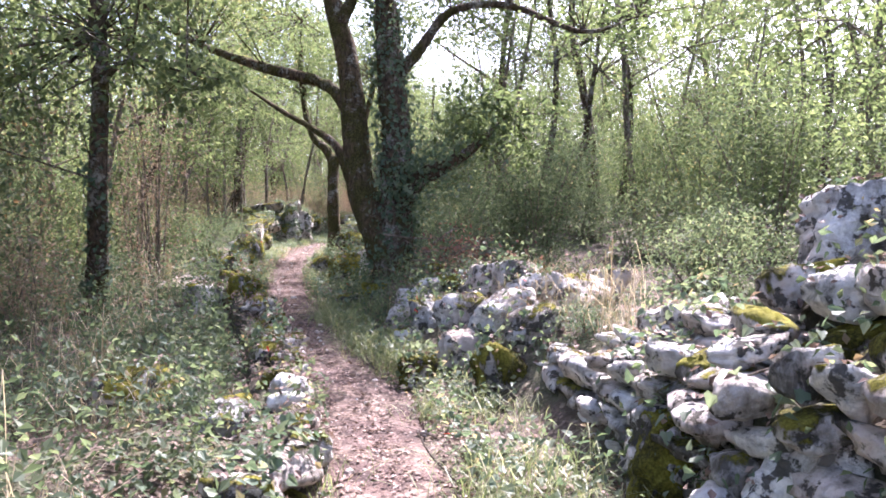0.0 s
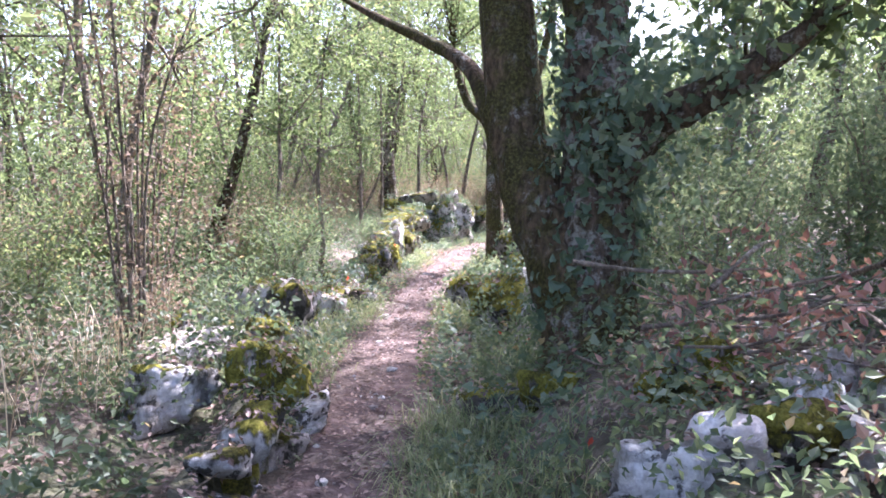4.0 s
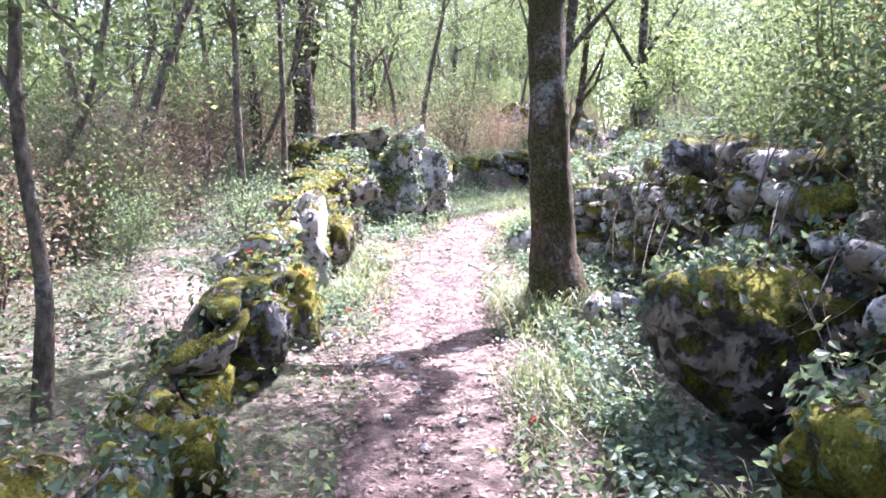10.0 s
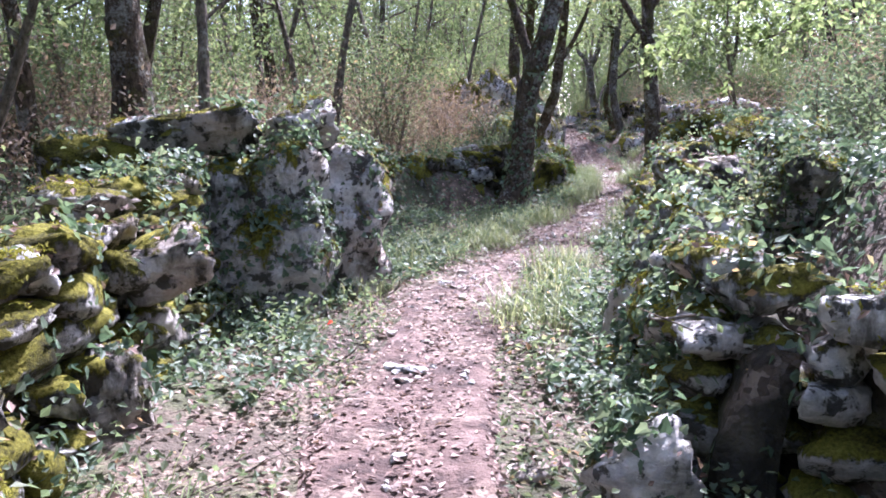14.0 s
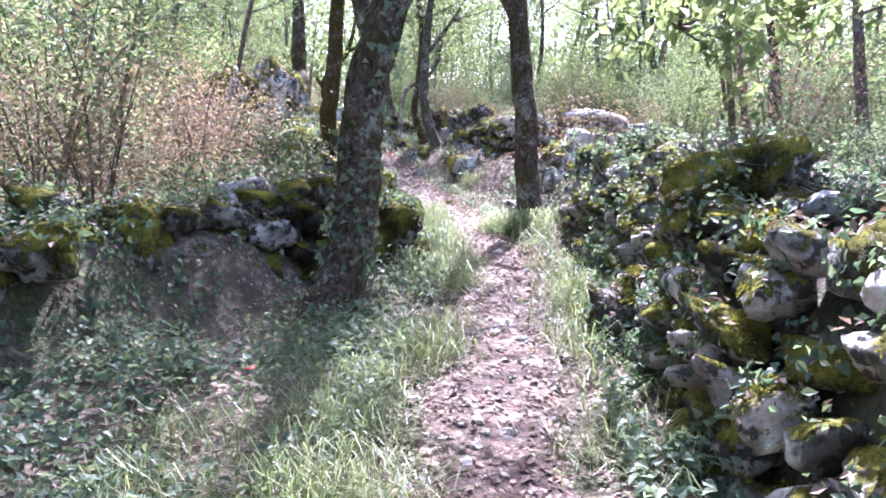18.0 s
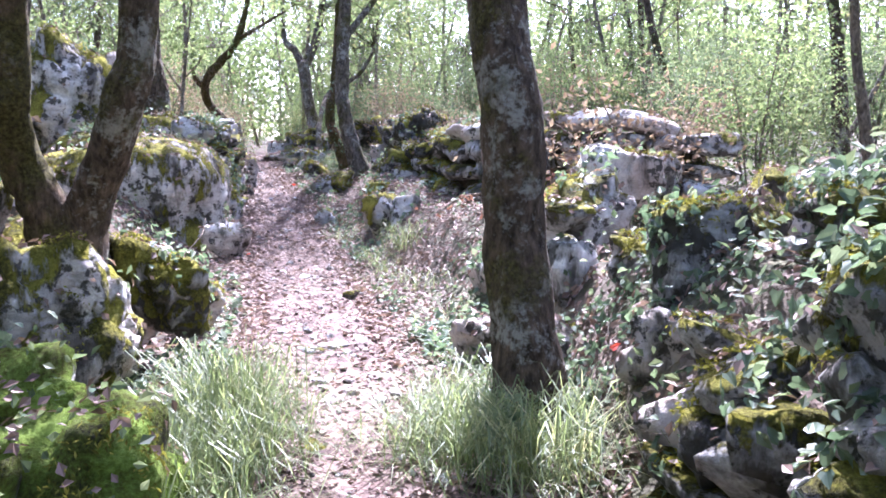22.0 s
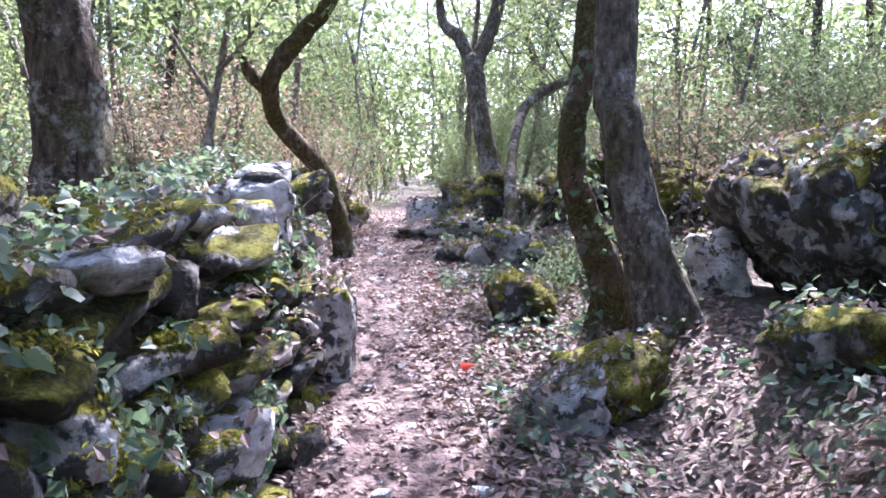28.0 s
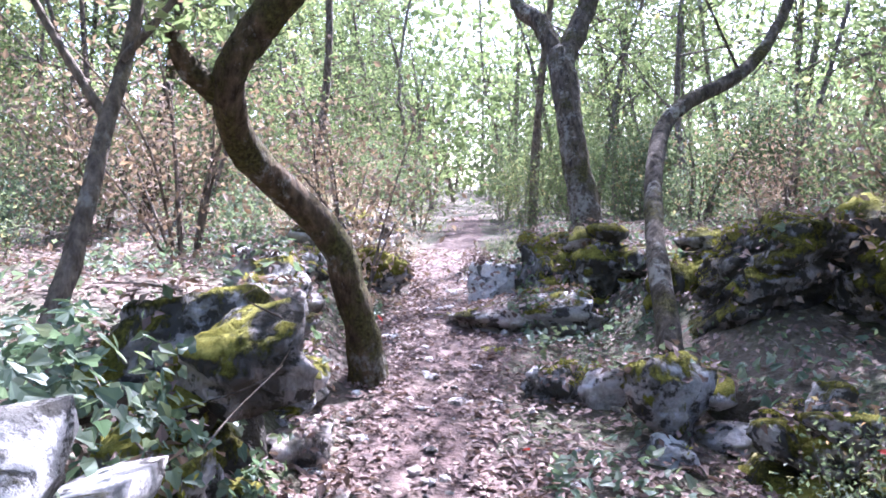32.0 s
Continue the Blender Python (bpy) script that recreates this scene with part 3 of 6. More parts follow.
def wild_tree(seed, height, radius, count, leaf, bark, low=1.6, leaf_size=0.085, spread=1.5):
    """One of the thin young trees of the wood, at the origin; to be copied."""
    rng = np.random.RandomState(seed)
    lean = rng.randn(2) * 0.11
    hs = np.linspace(0, height, 6)
    wave = rng.rand(3) * 6.283
    trunk = [(lean[0] * h + 0.16 * math.sin(h * 0.9 + wave[0]) - 0.16 * math.sin(wave[0]) + rng.randn() * 0.05, lean[1] * h + 0.16 * math.sin(h * 0.8 + wave[1]) - 0.16 * math.sin(wave[1]), h) for h in hs]
    radii = np.linspace(radius, radius * 0.25, 6)
    radii[0] *= 1.3
    limbs, clumps = [], []
    k = 7
    for i in range(k):
        h = low + (height - low) * (i + rng.rand()) / k
        c = np.array([np.interp(h, hs, [p[j] for p in trunk]) for j in range(3)])
        a = rng.rand() * 6.283
        L = spread * (0.6 + 0.6 * rng.rand())
        tip = c + np.array([math.cos(a) * L, math.sin(a) * L, L * (0.25 + 0.5 * rng.rand())])
        limbs.append(([c, (c + tip) / 2 + rng.randn(3) * 0.1, tip], [radius * 0.35, radius * 0.22, 0.008]))
        clumps.append((tip, 0.75, count // (k + 2)))
        clumps.append(((c + tip) / 2, 0.6, count // (3 * k)))
    clumps.append((np.array(trunk[-1]), 0.9, count // k))
    return tree("tree", "slender young tree with a thin trunk and green leaves", 0, 0, trunk, radii, limbs, clumps, bark, leaf, seed, leaf_size, 6, group="young trees of the wood", z=0, joined=True)


def wild_shrub(seed, height, count, leaf, leaf_size, label, width=0.6, bark=BARK_THIN, name="shrub"):
    rng = np.random.RandomState(seed)
    root = thing(name, 0, 0, 0, label, name)
    P, tubes = [], []
    stems = 8
    for i in range(stems):
        a, L = rng.rand() * 6.283, height * (0.55 + 0.55 * rng.rand())
        out = width * (0.3 + rng.rand())
        tip = np.array([math.cos(a) * out, math.sin(a) * out, L])
        mid = tip * (0.45, 0.45, 0.55) + rng.randn(3) * 0.06
        foot = np.array([math.cos(a), math.sin(a), 0]) * 0.06 - (0, 0, 0.06)
        tubes.append(tube([foot, mid, tip], [0.013, 0.008, 0.004], 4, 0.05, i))
        t = rng.rand(count // stems) ** 0.7
        c = foot + (tip - foot) * t[:, None] + (mid - (tip + foot) / 2) * (4 * t * (1 - t))[:, None]
        P.append(c + rng.randn(len(t), 3) * (0.10 + 0.13 * min(height, 1.6) * (1 - 0.4 * t))[:, None] * np.array([1, 1, 0.8]))
    P = np.vstack(P)
    P[:, 2] = np.maximum(P[:, 2], 0.03)
    tagged(part("stem", mesh_of("stem", *merged(tubes), bark), root), kind="stuff")
    tagged(part("foliage", leaf_mesh("foliage", P, rng.randn(len(P), 3) + (0, 0, 1.0), leaf_size, leaf, seed), root), kind="stuff")
    return root


# ---- stones of the first stretch ----
HERE = lambda x, y: (x, y)
START = lambda rows: [(*early(x, y), a, b) for x, y, a, b in rows]


def stones(rows, where=HERE, label="lichen-spotted limestone block beside the footpath"):
    """Single stones: x, y, z of the middle, half sizes, turn, material, shape."""
    for i, (x, y, z, sx, sy, sz, turn, mat, k) in enumerate(rows):
        wx, wy = where(x, y)
        rock(wx, wy, z, sx, sy, sz, turn, mat, k, lean=(i * 37 % 23) - 11, label=label, name="boulder" if max(sx, sy, sz) > 0.3 else "stone")


stone_wall("tumbled bank of pale limestone blocks beside the footpath", START([(1.5, 0.9, 0.0, 0.95), (1.15, 2.3, 0.0, 0.85), (1.05, 3.1, 0.0, 0.75), (0.95, 4.0, 0.02, 0.5), (0.75, 5.0, 0.05, 0.4)]), 0.24, [PALE, LIMESTONE, PALE], 11, gaps=0.0)
stone_wall("tumbled bank of pale limestone blocks beside the footpath", START([(1.9, 1.5, 0.5, 1.25), (1.6, 3.4, 0.45, 1.0), (1.35, 4.6, 0.35, 0.65)]), 0.36, [PALE, LIMESTONE], 12)
stone_wall("tumbled bank of pale limestone blocks beside the footpath", START([(1.35, 2.6, 0.3, 0.95), (1.3, 3.6, 0.25, 0.8), (1.15, 4.6, 0.15, 0.55), (0.95, 5.4, 0.15, 0.5)]), 0.26, [PALE, LIMESTONE, PALE], 14, gaps=0.0)
stones([
    (2.2, 3.6, 1.22, 0.36, 0.30, 0.27, 20, PALE, 0), (2.3, 3.55, 0.86, 0.34, 0.26, 0.16, 70, PALE, 1), (1.78, 3.3, 0.97, 0.16, 0.15, 0.13, 10, PALE, 2),
    (1.42, 2.25, 0.50, 0.30, 0.22, 0.24, 40, PALE, 3), (1.02, 2.3, 0.26, 0.17, 0.15, 0.26, 80, PALE, 4), (1.06, 3.0, 0.22, 0.21, 0.18, 0.22, 15, MOSSY, 0), (1.10, 3.0, 0.58, 0.17, 0.16, 0.20, 60, MOSSY, 3),
    (1.95, 2.55, 0.62, 0.28, 0.26, 0.20, 120, PALE, 2)], early, "pale lichen-spotted limestone block of the bank")
stones([
    (0.21, 6.05, 0.52, 0.26, 0.20, 0.17, 5, LIMESTONE, 1), (0.18, 5.68, 0.34, 0.21, 0.17, 0.09, 15, PALE, 2), (-0.34, 6.95, 0.53, 0.16, 0.16, 0.15, 60, PALE, 3),
    (0.54, 5.85, 0.62, 0.24, 0.20, 0.16, 33, PALE, 4), (-0.08, 6.55, 0.50, 0.20, 0.18, 0.14, 70, LIMESTONE, 5), (0.42, 6.55, 0.78, 0.34, 0.22, 0.14, 12, PALE, 0),
    (0.85, 6.35, 0.70, 0.24, 0.20, 0.15, 140, PALE, 1), (0.72, 5.45, 0.52, 0.30, 0.24, 0.16, 95, LIMESTONE, 3), (1.15, 5.8, 0.70, 0.26, 0.22, 0.17, 50, PALE, 5),
    (-0.32, 6.35, 0.36, 0.12, 0.10, 0.08, 20, LIMESTONE, 2), (0.95, 7.2, 0.85, 0.20, 0.17, 0.13, 75, LIMESTONE, 4), (0.05, 7.4, 0.66, 0.17, 0.15, 0.12, 35, MOSSY, 1),
    (-0.15, 5.2, 0.20, 0.16, 0.13, 0.09, 66, MOSSY, 0), (0.45, 5.05, 0.33, 0.20, 0.18, 0.12, 10, MOSSY, 3), (-0.25, 8.0, 0.55, 0.22, 0.20, 0.17, 85, MOSSY, 2),
    (-0.36, 7.25, 0.52, 0.17, 0.15, 0.13, 20, PALE, 0), (-0.10, 7.35, 0.62, 0.17, 0.14, 0.12, 70, PALE, 3), (0.12, 7.5, 0.70, 0.15, 0.13, 0.11, 10, PALE, 4), (0.34, 7.15, 0.64, 0.16, 0.15, 0.12, 40, PALE, 5), (0.52, 7.6, 0.80, 0.20, 0.16, 0.13, 80, LIMESTONE, 1), (-0.10, 8.15, 0.70, 0.18, 0.16, 0.15, 30, MOSSY, 2), (0.75, 6.9, 0.78, 0.24, 0.20, 0.15, 15, PALE, 2), (0.25, 8.0, 0.80, 0.17, 0.14, 0.12, 15, PALE, 4),
    (0.62, 8.0, 0.80, 0.15, 0.14, 0.12, 5, PALE, 2), (0.30, 8.6, 0.85, 0.14, 0.12, 0.16, 45, LIMESTONE, 5), (1.5, 6.6, 0.86, 0.2, 0.2, 0.15, 45, LIMESTONE, 0)],
    early, "grey limestone block in a tumbled heap beside the path")
stone_wall("low row of loose limestone blocks edging the footpath", START([(-0.75, 1.0, -0.05, 0.25), (-0.62, 3.2, 0.0, 0.28), (-1.0, 4.8, 0.05, 0.30), (-1.45, 6.4, 0.08, 0.34), (-2.0, 7.7, 0.15, 0.42), (-2.2, 8.5, 0.2, 0.65)]) + [ (-2.6, 9.8, 0.25, 0.6), (-3.0, 11.0, 0.3, 0.7), (-3.15, 12.0, 0.33, 0.65)], 0.27, [LIMESTONE, PALE, MOSSY, LIMESTONE], 13, gaps=0.25)
stones([
    (-0.58, 3.25, 0.12, 0.15, 0.13, 0.13, 10, LIMESTONE, 0), (-1.38, 6.45, 0.17, 0.20, 0.14, 0.12, 30, PALE, 1), (-1.75, 4.1, 0.2, 0.34, 0.24, 0.20, 55, LIMESTONE, 2),
    (-1.15, 3.9, 0.14, 0.17, 0.14, 0.15, 75, LIMESTONE, 4), (-2.3, 8.5, 0.52, 0.24, 0.20, 0.24, 20, MOSSY, 3), (-2.1, 8.45, 0.28, 0.17, 0.14, 0.13, 50, PALE, 5),
    (-2.75, 8.2, 0.40, 0.24, 0.2, 0.18, 90, PALE, 0)], early, "loose limestone block of the row along the path")
stones([
    (-3.05, 10.6, 0.66, 0.38, 0.26, 0.17, 12, LIMESTONE, 1), (-3.02, 11.75, 0.52, 0.16, 0.13, 0.25, 0, PALE, 2),
    (-3.25, 10.0, 0.48, 0.30, 0.22, 0.16, 35, LIMESTONE, 3), (-2.95, 9.3, 0.42, 0.36, 0.28, 0.22, 62, PALE, 4), (-2.66, 12.2, 0.30, 0.09, 0.08, 0.06, 0, PALE, 5),
    (-3.15, 12.9, 0.42, 0.17, 0.15, 0.13, 12, LIMESTONE, 3)  , (-4.4, 14.6, 0.45, 0.24, 0.20, 0.15, 85, MOSSY, 1),
    (-3.95, 14.9, 0.52, 0.2, 0.2, 0.16, 25, MOSSY, 4)], label="loose limestone block of the row along the path")

stone_wall("low row of mossy blocks edging the leafy path", [(-3.25, 12.2, 0.33, 0.58), (-3.5, 13.2, 0.35, 0.56), (-3.8, 14.1, 0.36, 0.60), (-4.02, 14.8, 0.36, 0.62)], 0.25, [LIMESTONE, MOSSY, PALE, MOSSY], 36, gaps=0.2, jolt=18)

# the mossy wall that leads up to the great boulder
stone_wall("tumbled dry-stone wall thick with yellow-green moss", [(-4.05, 14.9, 0.34, 0.56), (-4.12, 15.4, 0.36, 0.74), (-4.25, 16.1, 0.38, 0.95), (-4.4, 17.0, 0.42, 1.05), (-4.7, 17.9, 0.45, 1.25), (-4.92, 18.7, 0.48, 1.35), (-5.05, 19.6, 0.5, 1.35), (-5.2, 20.6, 0.55, 1.5), (-5.35, 21.6, 0.6, 1.66), (-5.45, 22.4, 0.65, 1.75)], 0.25, [MOSSY, MOSSY, STREAKED, MOSSY, LIMESTONE], 21, gaps=0.02, jolt=16)
stones([
    (-4.22, 16.15, 0.72, 0.22, 0.20, 0.16, 10, MOSSY, 0), (-4.55, 16.0, 0.60, 0.20, 0.18, 0.15, 60, MOSSY, 1), (-4.35, 16.95, 0.78, 0.26, 0.22, 0.18, 30, MOSSY, 2),
    (-4.62, 17.2, 0.80, 0.20, 0.18, 0.16, 80, MOSSY, 3), (-4.92, 18.35, 0.98, 0.36, 0.42, 0.42, 15, PALE, 4), (-4.95, 17.75, 0.85, 0.26, 0.24, 0.22, 45, LIMESTONE, 5),
    (-4.85, 19.2, 0.95, 0.22, 0.26, 0.30, 0, MOSSY, 0), (-5.45, 20.45, 1.30, 0.36, 0.30, 0.17, 20, MOSSY, 1), (-5.1, 20.55, 1.05, 0.16, 0.17, 0.22, 70, LIMESTONE, 2),
    (-5.2, 19.3, 1.12, 0.28, 0.24, 0.18, 110, MOSSY, 3), (-5.2, 21.1, 1.22, 0.26, 0.2, 0.18, 35, LIMESTONE, 4), (-5.6, 21.6, 1.42, 0.34, 0.28, 0.16, 55, MOSSY, 5),
    (-4.35, 15.35, 0.50, 0.2, 0.16, 0.13, 75, MOSSY, 2), (-4.45, 19.5, 0.6, 0.13, 0.12, 0.10, 5, PALE, 1)],
    label="mossy limestone block of the tumbled wall")
big_rock(-5.6, 23.0, 1.05, 0.92, 0.80, 0.74, 8, LIMESTONE, 31, "great grey pitted limestone boulder beside the footpath", 7, 0.12, 7, 0.5)
big_rock(-5.28, 23.45, 1.08, 0.78, 0.80, 0.74, 20, LIMESTONE, 37, "great grey pitted limestone boulder beside the footpath", 7, 0.12, 5, 0.5)
stones([(-5.72, 22.75, 1.80, 0.52, 0.30, 0.17, 8, LIMESTONE, 1), (-5.0, 22.95, 1.90, 0.22, 0.20, 0.20, 40, PALE, 4), (-6.3, 22.6, 1.65, 0.36, 0.30, 0.2, 30, MOSSY, 3)], label="limestone block resting on the great boulder")

# the bank and wall across the path from it
# Mostly pale stone: the brighter colour stands in for sunlight on this face.
stone_wall("old dry-stone wall half hidden by ivy and moss", [(-0.7, 12.8, 0.5, 1.15), (-1.1, 14.1, 0.5, 1.5), (-1.4, 15.5, 0.5, 1.5), (-1.7, 17.2, 0.55, 1.7), (-2.0, 18.6, 0.6, 1.6), (-2.35, 19.8, 0.62, 1.5), (-2.75, 20.5, 0.65, 1.45)], 0.27, [LIMESTONE, PALE, LIMESTONE, STREAKED, MOSSY, PALE], 22, gaps=0.05, jolt=14)
stones([
    (-1.02, 14.25, 1.35, 0.16, 0.16, 0.13, 60, LIMESTONE, 4), (-1.9, 16.05, 0.80, 0.44, 0.46, 0.38, 20, MOSSY, 1), (-1.55, 14.9, 0.72, 0.40, 0.30, 0.20, 10, MOSSY, 2),
    (-1.75, 12.6, 0.58, 0.32, 0.24, 0.17, 35, MOSSY, 3), (-1.35, 13.2, 0.75, 0.30, 0.22, 0.14, 5, PALE, 4), (-1.3, 11.6, 0.66, 0.26, 0.24, 0.18, 60, MOSSY, 5),
    (-2.27, 17.72, 0.80, 0.12, 0.10, 0.16, 20, PALE, 0), (-2.45, 17.5, 0.72, 0.14, 0.10, 0.12, 70, PALE, 1), (-1.9, 17.25, 1.60, 0.20, 0.16, 0.12, 30, LIMESTONE, 2),
    (-0.35, 10.4, 0.62, 0.3, 0.25, 0.18, 90, MOSSY, 3), (-3.16, 20.15, 0.86, 0.17, 0.15, 0.14, 15, PALE, 4), (-2.75, 20.6, 0.9, 0.13, 0.12, 0.11, 30, PALE, 2), (-0.75, 10.9, 0.85, 0.3, 0.22, 0.18, 10, LIMESTONE, 0), (-0.70, 8.85, 0.36, 0.24, 0.20, 0.15, 30, MOSSY, 6), (-0.42, 8.75, 0.42, 0.2, 0.18, 0.17, 80, MOSSY, 9)],
    label="limestone block of the overgrown bank")

# ---- upper half: the walls and rocks ----
UP = lambda rows: [(*bend(x, y), a, b) for x, y, a, b in rows]
stone_wall("rough stone wall overgrown with ivy, moss and brambles", UP([(-2.8, 20.6, 0.62, 1.35), (-2.85, 22.6, 0.68, 1.5), (-2.8, 24.2, 0.72, 1.6), (-2.75, 25.6, 0.75, 1.7), (-2.5, 26.8, 0.8, 1.85), (-2.25, 28.2, 0.9, 1.85), (-2.05, 29.6, 0.95, 1.85), (-2.0, 30.6, 1.05, 1.75)]), 0.28, [DARKROCK, LIMESTONE, STREAKED, PALE, MOSSY], 23, lean=0.25, gaps=0.06, jolt=16)
stone_wall("rough stone wall overgrown with ivy, moss and brambles", UP([(-2.2, 22.0, 1.2, 1.8), (-1.9, 25.0, 1.4, 1.85), (-1.7, 27.5, 1.5, 2.05), (-1.4, 29.5, 1.6, 2.1), (-1.3, 31.0, 1.6, 2.1)]), 0.32, [LIMESTONE, STREAKED, PALE, DARKROCK], 24, lean=0.2, gaps=0.1, jolt=16)
stones([
    (-2.2, 26.7, 1.80, 0.36, 0.34, 0.22, 20, MOSSY, 0), (-2.5, 24.3, 1.15, 0.20, 0.15, 0.22, 0, PALE, 1), (-2.35, 23.3, 1.55, 0.30, 0.22, 0.13, 30, PALE, 2),
    (-2.25, 25.2, 1.62, 0.26, 0.24, 0.17, 50, LIMESTONE, 3), (-2.75, 22.2, 1.25, 0.28, 0.20, 0.30, 10, PALE, 4), (-1.9, 24.6, 1.85, 0.3, 0.26, 0.2, 70, MOSSY, 5),
    (-1.3, 30.6, 2.0, 0.30, 0.24, 0.15, 12, MOSSY, 1), (-1.8, 29.8, 1.85, 0.24, 0.22, 0.18, 60, MOSSY, 2), (-1.75, 28.4, 1.95, 0.22, 0.20, 0.17, 15, LIMESTONE, 4),
    (-2.5, 27.3, 1.0, 0.22, 0.16, 0.20, 15, DARKROCK, 5), (-1.6, 31.2, 1.9, 0.17, 0.2, 0.2, 15, MOSSY, 0)], bend, label="lichened limestone block of the ivy-grown wall")
stone_wall("low mossy stone wall running up to the oak", UP([(-7.2, 25.6, 0.75, 1.5), (-6.3, 26.6, 0.75, 1.55), (-5.6, 27.6, 0.78, 1.65), (-4.9, 28.5, 0.85, 1.7), (-4.35, 28.9, 0.95, 1.6)]), 0.34, [MOSSY, MOSSY, STREAKED, DARKROCK], 25, gaps=0.03, jolt=14)
stones([
    (-5.05, 28.7, 1.58, 0.26, 0.2, 0.18, 20, LIMESTONE, 0), (-4.7, 28.8, 1.60, 0.26, 0.22, 0.18, 70, MOSSY, 1), (-5.5, 27.8, 1.50, 0.24, 0.2, 0.17, 0, MOSSY, 2), (-5.75, 27.0, 1.45, 0.22, 0.2, 0.17, 0, MOSSY, 4),
    (-6.2, 26.2, 1.25, 0.22, 0.18, 0.20, 40, MOSSY, 3), (-3.65, 28.75, 0.95, 0.22, 0.17, 0.11, 0, MOSSY, 5), (-3.95, 29.6, 1.35, 0.32, 0.3, 0.2, 0, MOSSY, 0)], bend, label="mossy limestone block by the oak")
stones([
    (-2.36, 31.0, 1.0, 0.09, 0.10, 0.16, 20, PALE, 3), (-2.55, 30.6, 1.0, 0.13, 0.10, 0.05, 60, PALE, 1), (-3.72, 30.55, 1.32, 0.30, 0.26, 0.24, 10, VERDANT, 2), (-4.15, 30.9, 1.50, 0.26, 0.24, 0.2, 40, VERDANT, 4), (-4.0, 30.5, 1.30, 0.24, 0.2, 0.2, 80, VERDANT, 8),
    (-3.95, 30.1, 1.2, 0.2, 0.18, 0.16, 40, LIMESTONE, 0), (-3.5, 29.6, 1.08, 0.18, 0.14, 0.1, 70, VERDANT, 5), (-3.62, 30.05, 1.08, 0.16, 0.14, 0.12, 20, VERDANT, 9), (-2.3, 32.3, 1.45, 0.15, 0.15, 0.13, 0, PALE, 1), (-1.75, 32.3, 1.75, 0.22, 0.2, 0.18, 50, PALE, 2),
    (-1.78, 32.3, 1.93, 0.15, 0.14, 0.08, 0, MOSSY, 3), (-1.6, 32.7, 2.1, 0.30, 0.26, 0.2, 30, LIMESTONE, 4), (-2.0, 31.8, 1.55, 0.16, 0.12, 0.13, 10, LIMESTONE, 5), (-1.1, 33.6, 2.2, 0.36, 0.24, 0.16, 10, PALE, 0),
    (-0.4, 34.4, 2.2, 0.32, 0.26, 0.2, 70, LIMESTONE, 1), (0.5, 35.8, 2.3, 0.34, 0.3, 0.2, 20, MOSSY, 3), (-1.55, 31.7, 1.72, 0.2, 0.18, 0.16, 20, PALE, 5), (-1.75, 31.0, 1.5, 0.2, 0.16, 0.18, 120, LIMESTONE, 2)],
    bend, label="grey limestone block among ivy and leaf litter")
# rocks under the twin trunks
X = bend(-4.35, 31.95)
big_rock(*X, 1.45, 0.42, 0.42, 0.52, 0, STREAKED, 41, "white limestone boulder capped with dark moss", 10, 0.12)
X = bend(-4.0, 32.65)
big_rock(*X, 1.55, 0.26, 0.26, 0.30, 30, MOSSY, 42, "dark mossy boulder at the foot of the twin trunks", 8, 0.12)
X = bend(-5.05, 36.4)
big_rock(*X, 1.79, 1.00, 0.98, 0.76, 15, LIMESTONE, 43, "great rounded limestone boulder streaked with moss", 6, 0.07, 3.2, 0.25)
X = bend(-4.62, 37.1)
big_rock(*X, 1.95, 0.46, 0.50, 0.50, 50, STREAKED, 44, "lichened limestone boulder streaked with moss beside the path", 10, 0.14)
X = bend(-5.0, 37.8)
big_rock(*X, 2.25, 0.55, 0.55, 0.50, 10, STREAKED, 45, "lichened limestone boulder streaked with moss beside the path", 12, 0.16)
X = bend(-5.75, 36.7)
big_rock(*X, 2.2, 0.90, 0.80, 0.65, 20, STREAKED, 52, "lichened limestone ledge behind the great boulder")
X = bend(-5.7, 36.6)
big_rock(*X, 2.85, 0.52, 0.55, 0.80, 70, STREAKED, 46, "upright limestone outcrop under the trees", 12, 0.18)
X = bend(-6.3, 35.0)
big_rock(*X, 2.5, 0.70, 0.70, 0.75, 25, STREAKED, 47, "upright limestone outcrop under the trees", 12, 0.18)
X = bend(-1.75, 40.35)
big_rock(*X, 2.55, 0.62, 0.70, 0.62, 25, DARKROCK, 48, "great dark moss-grown boulder behind the twin oaks", 10, 0.12)
X = bend(-1.0, 39.6)
big_rock(*X, 2.35, 0.72, 0.75, 0.58, 80, DARKROCK, 49, "great dark moss-grown boulder behind the twin oaks", 10, 0.12)
stones([
    (-4.62, 37.55, 2.60, 0.25, 0.20, 0.20, 10, PALE, 3), (-4.05, 35.5, 1.55, 0.26, 0.16, 0.17, 30, PALE, 1), (-4.62, 34.75, 1.62, 0.17, 0.15, 0.14, 70, MOSSY, 2), (-4.4, 33.6, 1.55, 0.30, 0.26, 0.2, 10, PALE, 4),
    (-3.9, 33.2, 1.42, 0.17, 0.14, 0.13, 10, PALE, 0), (-4.75, 33.2, 1.75, 0.30, 0.26, 0.22, 50, MOSSY, 5), (-5.0, 32.4, 2.2, 0.3, 0.3, 0.26, 50, MOSSY, 1), 
    (-4.2, 36.4, 1.62, 0.14, 0.12, 0.14, 0, PALE, 5), (-5.2, 38.5, 2.7, 0.3, 0.3, 0.22, 0, MOSSY, 2)], bend, label="limestone block of the outcrop beside the path")
